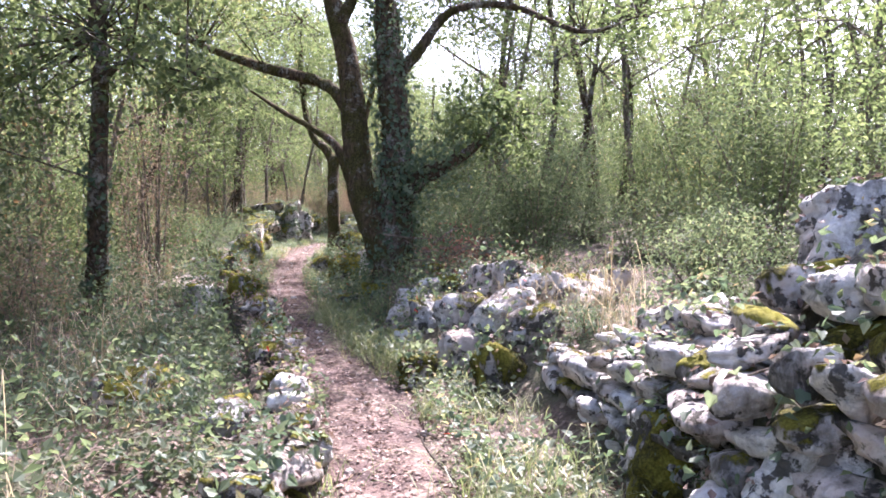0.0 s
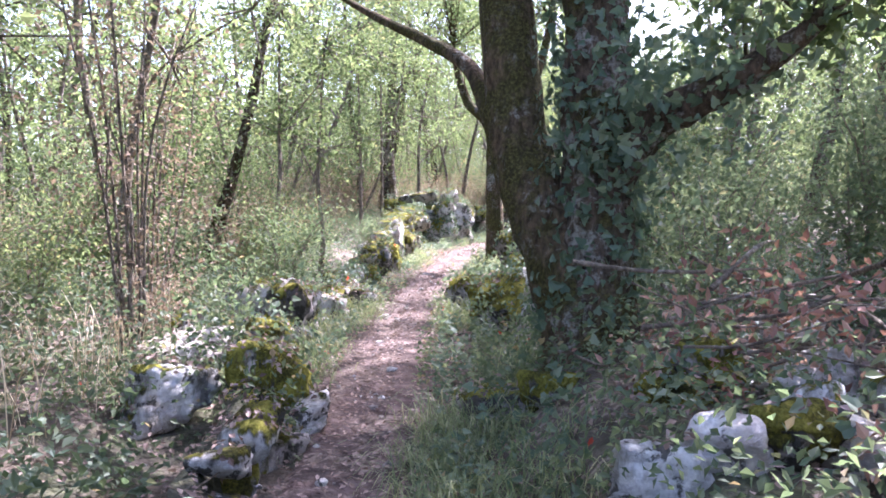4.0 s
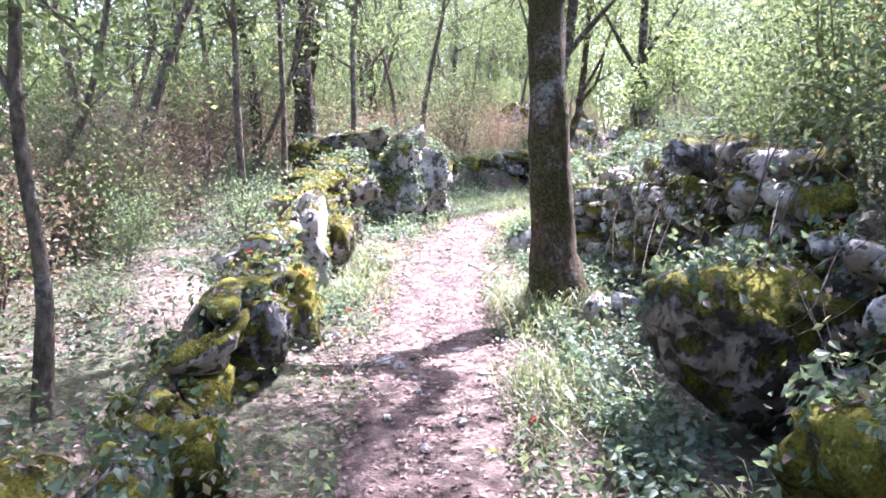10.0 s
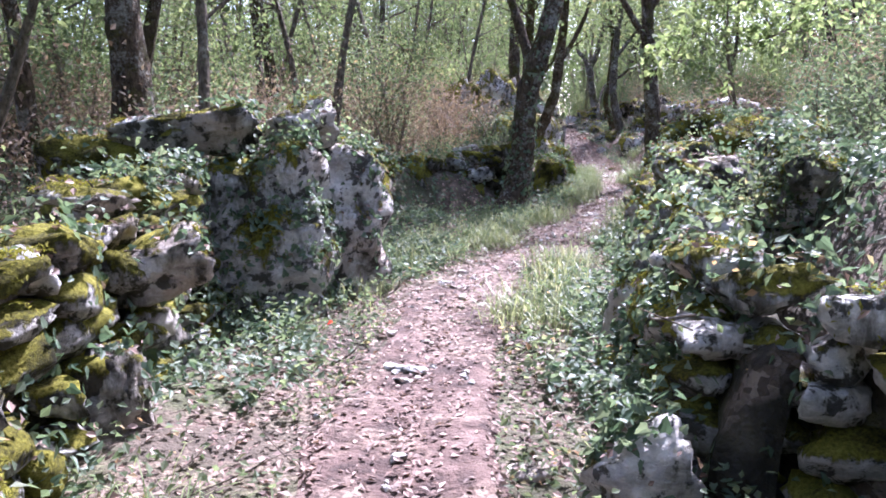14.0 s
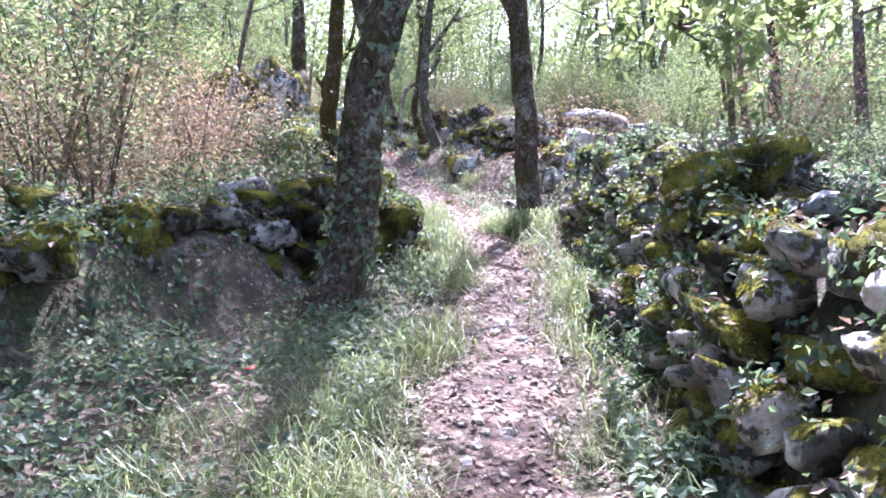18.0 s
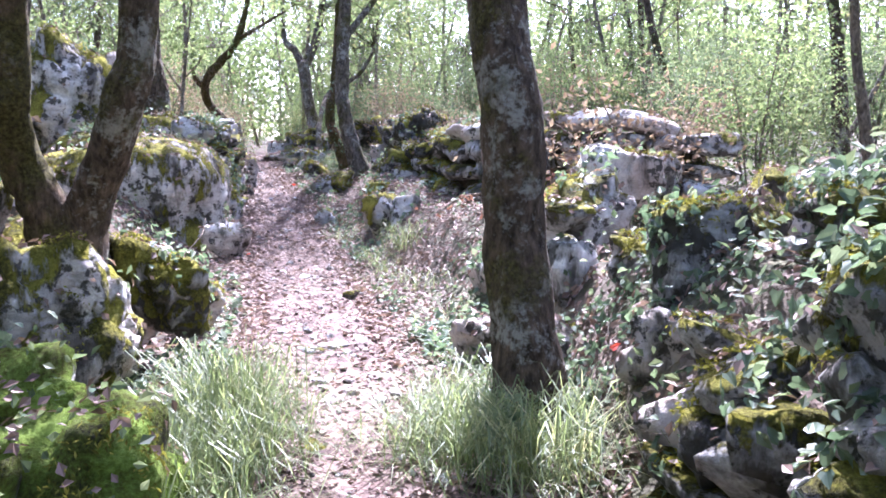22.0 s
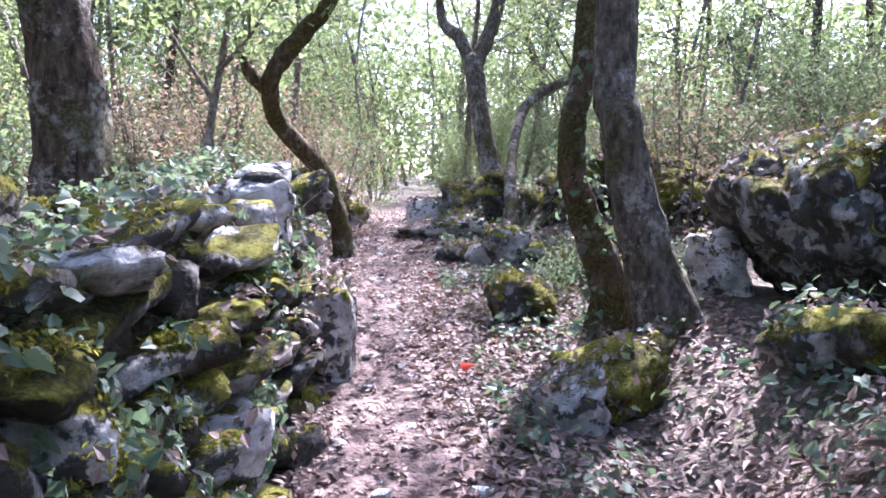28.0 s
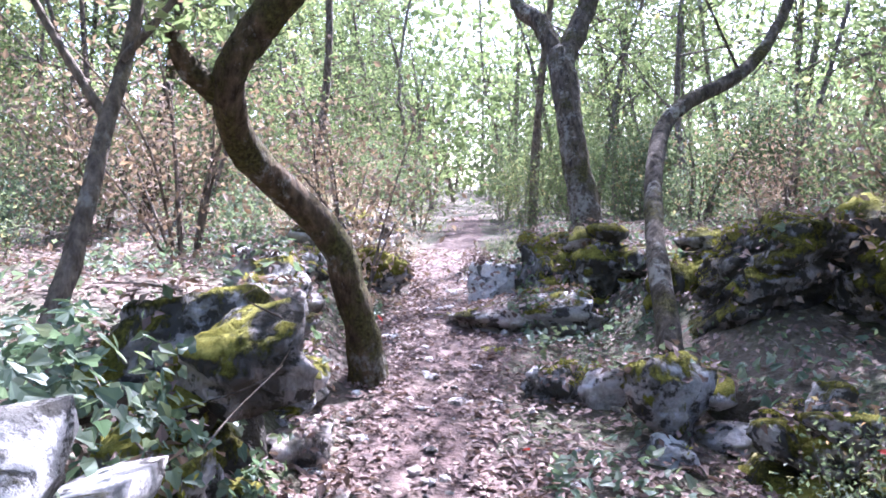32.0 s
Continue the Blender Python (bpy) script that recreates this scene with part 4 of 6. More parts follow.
stone_wall("dry-stone wall of grey blocks with patches of moss", UP([(-1.85, 36.5, 1.95, 2.75), (-1.45, 35.7, 1.9, 2.7), (-0.8, 35.1, 1.9, 2.7), (0.2, 34.6, 1.95, 2.6)]), 0.34, [LIMESTONE, LIMESTONE, PALE], 26, lean=0.02, gaps=0.0)
stone_wall("dry-stone wall of grey blocks with patches of moss", UP([(-2.1, 38.4, 1.9, 2.5), (-1.95, 37.4, 1.95, 2.6), (-1.85, 36.5, 1.95, 2.6)]), 0.34, [MOSSY, DARKROCK, LIMESTONE], 27, lean=0.15)
stones([
    (-2.32, 35.9, 1.82, 0.17, 0.15, 0.17, 15, PALE, 0), (-2.6, 36.15, 1.80, 0.28, 0.26, 0.22, 40, STREAKED, 1), (-2.5, 37.1, 1.90, 0.24, 0.22, 0.17, 70, MOSSY, 2),
    (-3.12, 37.2, 1.66, 0.12, 0.09, 0.07, 20, PALE, 3), (-2.0, 33.2, 1.62, 0.22, 0.2, 0.2, 60, PALE, 1), (-2.24, 40.55, 2.66, 0.20, 0.16, 0.18, 0, PALE, 2),
    (-2.2, 38.2, 2.25, 0.3, 0.26, 0.2, 10, MOSSY, 0), (-2.9, 33.95, 1.24, 0.08, 0.07, 0.06, 0, DARKROCK, 1), (-3.0, 31.9, 1.12, 0.08, 0.07, 0.05, 0, PALE, 4), (-2.1, 39.3, 2.2, 0.3, 0.3, 0.16, 30, MOSSY, 3),
    (-2.95, 39.6, 2.0, 0.26, 0.22, 0.16, 30, MOSSY, 5), (-2.2, 37.6, 2.05, 0.18, 0.16, 0.14, 30, LIMESTONE, 0)], bend, label="limestone block among leaf litter and ivy")
# Half the blocks are dark: black moss, and tree shade put into the colour.
stone_wall("rocky wall of lichened blocks tufted with moss", UP([(-4.28, 37.5, 1.6, 2.5), (-4.25, 38.2, 1.7, 2.7), (-4.3, 39.2, 1.8, 2.8), (-4.5, 40.2, 1.95, 2.78), (-4.75, 41.2, 2.1, 2.75)]), 0.25, [LIMESTONE, DARKROCK, STREAKED, DARKROCK, PALE, DARKROCK], 28, lean=0.15, gaps=0.0, jolt=16)
stone_wall("rocky wall of lichened blocks tufted with moss", UP([(-4.7, 37.9, 2.3, 2.85), (-4.8, 39.2, 2.4, 2.95), (-5.0, 40.3, 2.4, 2.9)]), 0.27, [LIMESTONE, DARKROCK, STREAKED], 35, lean=0.1, gaps=0.0, jolt=14)
stone_wall("rocky wall of lichened blocks tufted with moss", UP([(-4.85, 42.0, 2.2, 2.75), (-5.2, 43.2, 2.3, 2.95), (-5.5, 44.6, 2.35, 3.0), (-5.6, 46.5, 2.4, 3.05), (-5.75, 49.5, 2.5, 3.2)]), 0.30, [LIMESTONE, PALE, LIMESTONE], 29, lean=0.2)
stones([
    (-4.55, 39.65, 2.68, 0.20, 0.16, 0.17, 10, PALE, 1), (-4.6, 39.2, 2.58, 0.10, 0.10, 0.10, 0, PALE, 2), (-4.62, 39.05, 2.74, 0.12, 0.11, 0.07, 0, PALE, 3), (-4.4, 38.6, 2.3, 0.22, 0.2, 0.2, 0, PALE, 5),
    (-4.66, 41.05, 2.80, 0.17, 0.16, 0.15, 20, LIMESTONE, 4), (-4.95, 41.25, 2.76, 0.30, 0.24, 0.17, 20, MOSSY, 0), (-4.55, 41.55, 2.38, 0.10, 0.12, 0.14, 0, LIMESTONE, 5), (-4.3, 39.9, 2.15, 0.18, 0.3, 0.26, 0, LIMESTONE, 1),
    (-3.39, 42.4, 2.14, 0.12, 0.10, 0.08, 0, PALE, 0), (-3.38, 42.65, 2.40, 0.21, 0.20, 0.17, 20, MOSSY, 1), (-3.8, 43.2, 2.24, 0.20, 0.17, 0.12, 20, LIMESTONE, 2), (-3.55, 43.1, 2.26, 0.14, 0.12, 0.12, 60, PALE, 3),
    (-4.0, 44.5, 2.42, 0.54, 0.36, 0.17, 5, LIMESTONE, 4), (-3.75, 45.0, 2.72, 0.28, 0.24, 0.26, 40, MOSSY, 5), (-4.2, 44.9, 2.62, 0.24, 0.2, 0.15, 60, PALE, 0), (-3.4, 44.9, 2.72, 0.26, 0.24, 0.22, 10, DARKROCK, 1),
    (-2.95, 44.2, 2.6, 0.30, 0.26, 0.26, 10, MOSSY, 2), (-5.25, 46.0, 2.6, 0.27, 0.24, 0.22, 0, MOSSY, 3), (-3.3, 40.9, 2.15, 0.22, 0.2, 0.16, 0, MOSSY, 3), (-3.2, 39.4, 2.0, 0.16, 0.15, 0.12, 0, LIMESTONE, 4)],
    bend, label="lichened limestone block beside the stony path")
stone_wall("row of mossy blocks above the stony path", UP([(-4.0, 45.3, 2.42, 2.95), (-3.3, 44.8, 2.42, 3.0), (-2.8, 44.4, 2.4, 3.0)]), 0.28, [MOSSY, DARKROCK, LIMESTONE], 30, gaps=0.0)
stone_wall("row of mossy blocks above the stony path", UP([(-3.2, 42.9, 2.15, 2.45), (-2.9, 42.3, 2.1, 2.5), (-2.7, 41.6, 2.1, 2.55)]), 0.26, [MOSSY, DARKROCK, LIMESTONE], 33)
X = bend(-2.45, 43.8)
big_rock(*X, 2.70, 0.66, 0.5, 0.46, 10, DARKROCK, 50, "dark limestone block streaked white under a cap of moss", 12, 0.14)
X = bend(-1.8, 43.5)
big_rock(*X, 2.80, 0.6, 0.55, 0.46, 60, MOSSY, 51, "dark limestone block streaked white under a cap of moss", 12, 0.14)


# ---- the trees along the path ----
def foot(points):
    """The first point of a line as the foot, and the line measured from it."""
    p = np.array(points, float)
    return p[0], [tuple(q - p[0]) for q in p]


def standing(label, points, radii, limbs, clumps, bark, seed, where=HERE, leaf=GREEN, leaf_size=0.082, sides=14, name="oak_tree", rough=0.06):
    w = [(*where(x, y), z) for x, y, z in points]
    f, trunk = foot(w)
    ls = [([tuple(np.array((*where(x, y), z)) - f) for x, y, z in line], rads) for line, rads in limbs]
    cs = [(np.array((*where(c[0], c[1]), c[2])) - f, r, int(n * 1.9)) for c, r, n in clumps]
    KEEP_CLEAR.append((f[0], f[1], 0.7))
    return tree(name, label, f[0], f[1], trunk, radii, ls, cs, bark, leaf, seed, leaf_size, sides, z=f[2], rough=rough)


KEEP_CLEAR = [(*bend(-5.2, 26.4), 1.4), (*bend(-6.1, 25.4), 1.4), (*bend(-4.7, 27.7), 1.0)]      # (x, y, radius) kept free of scattered growth
standing("stout leaning oak with moss and lichen on its bark", [(-0.66, 9.15, 0.25), (-0.68, 9.15, 0.70), (-0.84, 9.25, 1.15), (-1.09, 9.4, 1.75), (-1.17, 9.5, 2.4), (-1.3, 9.6, 3.4), (-1.6, 9.8, 4.6), (-1.8, 10, 6.5)],
         [0.36, 0.24, 0.20, 0.185, 0.165, 0.14, 0.11, 0.05],
         [([(-1.15, 9.5, 2.55), (-1.57, 9.7, 3.1), (-2.48, 10.0, 3.4), (-3.5, 10.4, 3.8), (-4.6, 10.8, 4.4)], [0.11, 0.085, 0.07, 0.05, 0.02]),
          ([(-1.22, 9.45, 1.85), (-1.46, 9.7, 2.31), (-1.83, 10.0, 2.58), (-2.3, 10.3, 2.85), (-3.0, 10.8, 3.3)], [0.08, 0.055, 0.045, 0.035, 0.012]),
          ([(-1.4, 9.65, 3.9), (-0.9, 9.3, 4.8), (-0.3, 8.6, 5.8)], [0.08, 0.06, 0.02])],
         [((-4.2, 10.7, 4.6), 1.1, 700), ((-3.0, 10.4, 4.6), 1.1, 600), ((-1.8, 10, 6.5), 1.6, 1500), ((-0.4, 8.6, 6), 1.4, 1300), ((-2.6, 9, 5.8), 1.4, 1200)], BARK_MOSS, 61, early)
standing("stout oak trunk wrapped in dark ivy", [(-0.62, 9.2, 0.3), (-0.62, 9.2, 0.8), (-0.62, 9.25, 1.5), (-0.64, 9.35, 2.4), (-0.75, 9.4, 3.6), (-0.85, 9.5, 5.0), (-0.9, 9.5, 7.5)],
         [0.36, 0.25, 0.21, 0.20, 0.17, 0.13, 0.06],
         [([(-0.6, 9.25, 1.45), (-0.33, 9.1, 1.84), (-0.12, 8.95, 1.94), (0.12, 8.82, 2.05), (0.4, 8.75, 2.25), (0.75, 8.7, 2.6)], [0.14, 0.11, 0.095, 0.08, 0.05, 0.015]),
          ([(-0.7, 9.4, 3.1), (-0.36, 9.4, 3.5), (0.06, 9.4, 4.0), (0.78, 9.3, 4.05), (1.7, 9.2, 3.7), (2.4, 9.2, 3.9)], [0.09, 0.07, 0.055, 0.045, 0.03, 0.012])],
         [((0.55, 8.75, 2.5), 0.55, 800), ((2.2, 9.2, 4.1), 1.0, 450), ((-0.9, 9.5, 7.5), 1.8, 1800), ((0.5, 9.3, 5.8), 1.5, 1400), ((0.3, 10.8, 4.7), 0.9, 700)], BARK, 62, early)
standing("dark ivy-spotted trunk among the brambles", [(-3.55, 7.3, 0.2), (-3.48, 7.2, 0.5), (-3.35, 7.0, 1.04), (-3.26, 6.8, 1.65), (-3.2, 6.7, 3.0), (-3.4, 6.6, 6)], [0.14, 0.11, 0.09, 0.08, 0.07, 0.03],
         [([(-3.22, 6.7, 2.5), (-2.85, 6.6, 2.75), (-2.3, 6.5, 2.6)], [0.03, 0.02, 0.008])], [((-2.4, 6.5, 2.6), 0.42, 420), ((-3.4, 6.6, 6), 1.6, 1300), ((-2.9, 6.8, 3.4), 0.9, 700), ((-3.6, 6.4, 2.6), 0.8, 600)], BARK, 63, early)
standing("upright forked oak with brown bark beside the footpath", [(-2.7, 17.95, 0.6), (-2.74, 18.0, 1.0), (-2.78, 18.05, 1.8), (-2.82, 18.2, 2.5), (-2.82, 18.3, 2.95)], [0.22, 0.15, 0.135, 0.125, 0.14],
         [([(-2.82, 18.25, 2.8), (-3.05, 18.4, 3.2), (-3.4, 18.5, 3.55), (-3.7, 18.7, 4.6), (-3.8, 18.9, 6.5)], [0.11, 0.10, 0.085, 0.06, 0.02]),
          ([(-2.82, 18.25, 2.8), (-2.52, 18.4, 3.25), (-2.2, 18.6, 3.7), (-1.9, 18.8, 5.0), (-1.8, 19, 6.8)], [0.11, 0.095, 0.08, 0.06, 0.02])],
         [((-3.8, 18.9, 6.6), 1.6, 1500), ((-1.8, 19, 6.8), 1.6, 1500), ((-3.4, 18, 5.2), 1.2, 900), ((-2.2, 18.4, 5.2), 1.2, 900)], BARK_MOSS, 64)
standing("leaning ivy-spotted oak at the end of the mossy wall", [(-4.35, 28.0, 0.75), (-4.25, 28.1, 1.05), (-4.15, 28.2, 1.45), (-4.1, 28.2, 2.05), (-4.05, 28.25, 2.5), (-3.88, 28.3, 3.05), (-3.6, 28.4, 4.4), (-3.5, 28.5, 7)], [0.24, 0.175, 0.155, 0.145, 0.14, 0.13, 0.10, 0.04],
         [([(-4.0, 28.3, 2.7), (-4.3, 28.6, 3.6), (-4.8, 28.8, 5.0)], [0.08, 0.06, 0.02]), ([(-3.75, 28.35, 3.6), (-3.1, 28.6, 4.4), (-2.4, 28.9, 5.2)], [0.07, 0.05, 0.02])],
         [((-4.2, 28.7, 7), 1.5, 1300), ((-4.8, 28.8, 5.2), 1.3, 1000), ((-2.4, 28.9, 5.4), 0.8, 200)], BARK, 65, bend)
standing("dark oak trunk with pale lichen at the foot of the wall", [(-2.22, 31.4, 1.0), (-2.23, 31.4, 1.35), (-2.26, 31.5, 1.85), (-2.28, 31.5, 2.4), (-2.33, 31.6, 2.95), (-2.4, 31.7, 4.4), (-2.3, 31.9, 7.2)], [0.22, 0.15, 0.135, 0.13, 0.12, 0.10, 0.04],
         [([(-2.36, 31.6, 3.4), (-2.9, 31.4, 4.3), (-3.5, 31.2, 5.4)], [0.06, 0.045, 0.015]), ([(-2.38, 31.7, 4.0), (-1.7, 32, 5.0), (-1.2, 32.3, 6)], [0.06, 0.04, 0.015]), ([(-2.24, 31.42, 1.2), (-2.05, 31.3, 1.12), (-1.85, 31.25, 1.2)], [0.09, 0.07, 0.05])],
         [((-2.3, 31.9, 7.2), 1.5, 900), ((-3.5, 31.2, 5.5), 1.2, 800), ((-1.2, 32.3, 6), 1.0, 250)], BARK, 66, bend)
standing("slanting mossy trunk of a pair on the rocks", [(-4.4, 32.45, 1.5), (-4.44, 32.4, 1.95), (-4.54, 32.4, 2.2), (-4.56, 32.3, 2.45), (-4.5, 32.2, 2.75), (-4.4, 32.0, 4), (-4.2, 31.8, 6.5)], [0.16, 0.11, 0.10, 0.095, 0.09, 0.07, 0.03], [], [((-4.2, 31.8, 6.5), 1.6, 1300), ((-4.6, 32, 4.8), 1.1, 700)], BARK_MOSS, 67, bend)
standing("slanting lichened trunk of a pair on the rocks", [(-4.35, 32.5, 1.5), (-4.31, 32.5, 1.9), (-4.15, 32.4, 2.25), (-4.02, 32.3, 2.56), (-3.95, 32.3, 2.85), (-3.8, 32.2, 4.2), (-3.6, 32.0, 6.8)], [0.17, 0.115, 0.10, 0.095, 0.09, 0.07, 0.03],
         [([(-3.9, 32.25, 3.2), (-3.5, 32.6, 4.0), (-3.2, 33, 5.0)], [0.05, 0.035, 0.012])], [((-3.6, 32, 6.8), 1.6, 1300), ((-3.2, 33, 5.2), 1.2, 900)], BARK, 68, bend)
standing("tall dark oak on the rocks", [(-5.55, 40.0, 2.6), (-5.55, 40.0, 3.2), (-5.6, 40.0, 3.7), (-5.62, 40.0, 4.2), (-5.6, 40, 8)], [0.22, 0.17, 0.155, 0.15, 0.06], [([(-5.6, 40, 5.4), (-5.0, 40.4, 6.4), (-4.4, 40.8, 7.2)], [0.07, 0.05, 0.02])], [((-5.6, 40, 8), 1.9, 1700), ((-4.4, 40.8, 7.2), 1.4, 1000)], BARK, 69, bend)
standing("slim mossy trunk of a pair beside the stony path", [(-2.84, 40.6, 1.9), (-2.82, 40.6, 2.25), (-2.94, 40.6, 2.57), (-3.05, 40.5, 2.92), (-3.04, 40.5, 3.2), (-2.97, 40.6, 3.55), (-2.9, 40.8, 5), (-3.2, 41, 7)], [0.16, 0.11, 0.085, 0.075, 0.07, 0.065, 0.05, 0.02], [], [((-3.2, 41, 7), 1.6, 1300), ((-2.9, 40.8, 5.4), 1.0, 500)], BARK_MOSS, 70, bend)
# High crown clumps, out of view, are added to shade path and rocky wall.
standing("pale lichened trunk of a pair beside the stony path", [(-2.55, 40.2, 1.85), (-2.62, 40.2, 2.2), (-2.72, 40.2, 2.53), (-2.80, 40.2, 2.88), (-2.85, 40.2, 3.16), (-2.86, 40.3, 3.46), (-2.75, 40.4, 5), (-2.4, 40.6, 7.5)], [0.24, 0.15, 0.12, 0.105, 0.10, 0.10, 0.08, 0.03],
         [([(-2.8, 40.35, 4.2), (-2.2, 40.6, 5.0), (-1.6, 41, 6)], [0.06, 0.04, 0.015])], [((-2.4, 40.6, 7.5), 1.9, 1700), ((-1.6, 41, 6.1), 1.5, 1400), ((-2.2, 43, 7.2), 1.4, 400)], BARK_PALE, 71, bend)
standing("crooked dark oak bent like an S over the rocks", [(-4.80, 43.25, 2.2), (-4.83, 43.2, 2.5), (-4.9, 43.15, 2.78), (-4.97, 43.1, 3.02), (-5.16, 42.9, 3.26), (-5.25, 42.6, 3.45), (-5.23, 42.4, 3.70), (-5.11, 42.4, 3.92), (-4.94, 42.4, 4.1), (-4.6, 42.4, 4.6), (-4.3, 42.5, 6)], [0.13, 0.095, 0.09, 0.088, 0.085, 0.08, 0.075, 0.08, 0.075, 0.06, 0.02],
         [([(-5.24, 42.45, 3.62), (-5.36, 42.3, 3.75), (-5.4, 42.2, 3.9)], [0.05, 0.05, 0.02]), ([(-4.7, 42.4, 4.45), (-4.2, 42.2, 4.7), (-3.6, 42.3, 5.1)], [0.04, 0.03, 0.01])], [((-4.3, 42.5, 6), 1.1, 500), ((-3.6, 42.3, 5.2), 0.8, 300)], BARK_MOSS, 72, bend, sides=12)
standing("slim curving tree with pale greenish bark", [(-3.27, 42.85, 2.3), (-3.28, 42.9, 2.55), (-3.28, 43.3, 2.93), (-3.22, 43.8, 3.33), (-3.12, 44.15, 3.65), (-2.95, 44.3, 3.84), (-2.56, 44.5, 4.06), (-2.3, 44.7, 4.35), (-2.1, 44.9, 4.8), (-1.9, 45.2, 6)], [0.085, 0.06, 0.055, 0.055, 0.053, 0.053, 0.048, 0.04, 0.035, 0.015], [], [((-1.9, 45.2, 6), 1.2, 900), ((-2.2, 44.8, 5.2), 0.8, 350)], BARK_PALE, 73, bend, sides=10)
standing("pale lichened oak with a crooked fork", [(-3.40, 46.2, 2.7), (-3.43, 46.2, 3.15), (-3.52, 46.25, 3.6), (-3.57, 46.3, 3.95), (-3.66, 46.5, 4.6)], [0.20, 0.145, 0.125, 0.12, 0.14],
         [([(-3.66, 46.5, 4.5), (-3.85, 46.7, 4.95), (-4.1, 46.9, 5.3), (-4.1, 47.2, 6.5)], [0.10, 0.09, 0.07, 0.02]), ([(-3.66, 46.5, 4.5), (-3.40, 46.8, 5.1), (-3.2, 47, 6.0), (-3.0, 47.3, 7.5)], [0.11, 0.095, 0.08, 0.02])],
         [((-4.1, 47.2, 6.8), 1.4, 700), ((-3.0, 47.3, 7.5), 1.6, 900), ((-2.2, 46.2, 7.0), 1.4, 900)], BARK_PALE, 74, bend)
standing("slim dark sapling leaning over the ivy", [(-5.6, 41.5, 2.3), (-5.56, 41.6, 2.7), (-5.55, 41.8, 3.07), (-5.55, 42.0, 3.5), (-5.53, 42.2, 3.95), (-5.4, 42.4, 5.2)], [0.05, 0.04, 0.036, 0.032, 0.028, 0.01],
         [([(-5.55, 42.0, 3.5), (-5.8, 42.0, 3.9), (-6.0, 42, 4.3)], [0.02, 0.014, 0.006]), ([(-5.54, 42.1, 3.75), (-5.3, 42.1, 4.0), (-5.1, 42.1, 4.3)], [0.018, 0.012, 0.006])], [((-5.9, 42, 4.2), 0.5, 160), ((-5.2, 42.1, 4.3), 0.5, 180), ((-5.4, 42.4, 5.2), 0.7, 260)], BARK_THIN, 75, bend, sides=8)
HAZEL = leaf_material("hazel_leaves", [(0.0, (0.075, 0.11, 0.045)), (0.5, (0.115, 0.155, 0.068)), (1.0, (0.19, 0.225, 0.11))], 0.5, 0.5, 0.3)
standing("hazel sapling with broad bright green leaves above the wall", [(-0.75, 27.7, 1.7), (-0.8, 27.6, 2.2), (-0.95, 27.5, 2.9), (-1.0, 27.4, 3.8)], [0.03, 0.025, 0.02, 0.008],
         [([(-0.85, 27.6, 2.3), (-1.2, 27.2, 2.6), (-1.7, 26.8, 2.7)], [0.014, 0.01, 0.005]), ([(-0.95, 27.5, 2.8), (-0.5, 27.1, 3.0), (0.0, 26.8, 3.0)], [0.014, 0.01, 0.005])],
         [((-1.6, 26.9, 2.75), 0.5, 170), ((-0.9, 27.2, 3.0), 0.55, 190), ((-0.1, 26.9, 3.0), 0.5, 170), ((-1.0, 27.4, 3.7), 0.6, 200)], BARK_THIN, 81, leaf=HAZEL, leaf_size=0.105, sides=8, name="hazel")
standing("thin sapling behind the mossy wall", [(-4.9, 15.4, 0.4), (-4.84, 15.4, 1.04), (-4.91, 15.4, 1.72), (-4.96, 15.5, 2.4), (-4.9, 15.6, 4)], [0.05, 0.034, 0.03, 0.026, 0.012], [([(-4.9, 15.4, 1.8), (-5.3, 15.5, 2.5), (-5.6, 15.6, 3)], [0.018, 0.012, 0.005])], [((-4.9, 15.6, 3.9), 0.8, 500), ((-5.6, 15.6, 3), 0.6, 300), ((-4.8, 15.5, 2.6), 0.6, 250)], BARK_THIN, 76, sides=8)
standing("thin sapling among the undergrowth", [(-4.95, 14.0, 0.4), (-4.86, 14.0, 1.33), (-4.85, 14.1, 2.03), (-4.92, 14.2, 2.5), (-4.9, 14.2, 4.2)], [0.04, 0.03, 0.026, 0.022, 0.01], [], [((-4.9, 14.2, 4), 0.8, 500), ((-4.9, 14.1, 2.8), 0.6, 250)], BARK_THIN, 77, sides=8)
standing("thin dark sapling behind the mossy wall", [(-6.1, 20, 0.8), (-6.12, 20, 1.55), (-6.14, 20, 2.3), (-6.14, 20, 2.9), (-6.2, 20, 5)], [0.05, 0.04, 0.036, 0.032, 0.012], [], [((-6.2, 20, 4.8), 1.0, 600), ((-6.1, 20, 3.4), 0.6, 250)], BARK_THIN, 78, sides=8)
standing("thin dark sapling behind the mossy wall", [(-5.84, 20.5, 0.9), (-5.84, 20.5, 1.4), (-5.83, 20.5, 2.14), (-5.84, 20.5, 2.8), (-5.9, 20.6, 5)], [0.045, 0.036, 0.032, 0.028, 0.012], [], [((-5.9, 20.6, 4.8), 1.0, 600)], BARK_THIN, 79, sides=8)
standing("dark oak trunk in the wood behind the boulder", [(-7.5, 25.5, 1.3), (-7.51, 25.5, 2.57), (-7.55, 25.5, 3.37), (-7.49, 25.6, 4.2), (-7.4, 25.8, 8)], [0.26, 0.19, 0.17, 0.165, 0.06], [([(-7.5, 25.6, 4.6), (-6.8, 25.4, 5.6), (-6.2, 25.2, 6.6)], [0.08, 0.05, 0.02])], [((-7.4, 25.8, 8), 1.9, 1700), ((-6.2, 25.2, 6.8), 1.4, 1000)], BARK, 80)
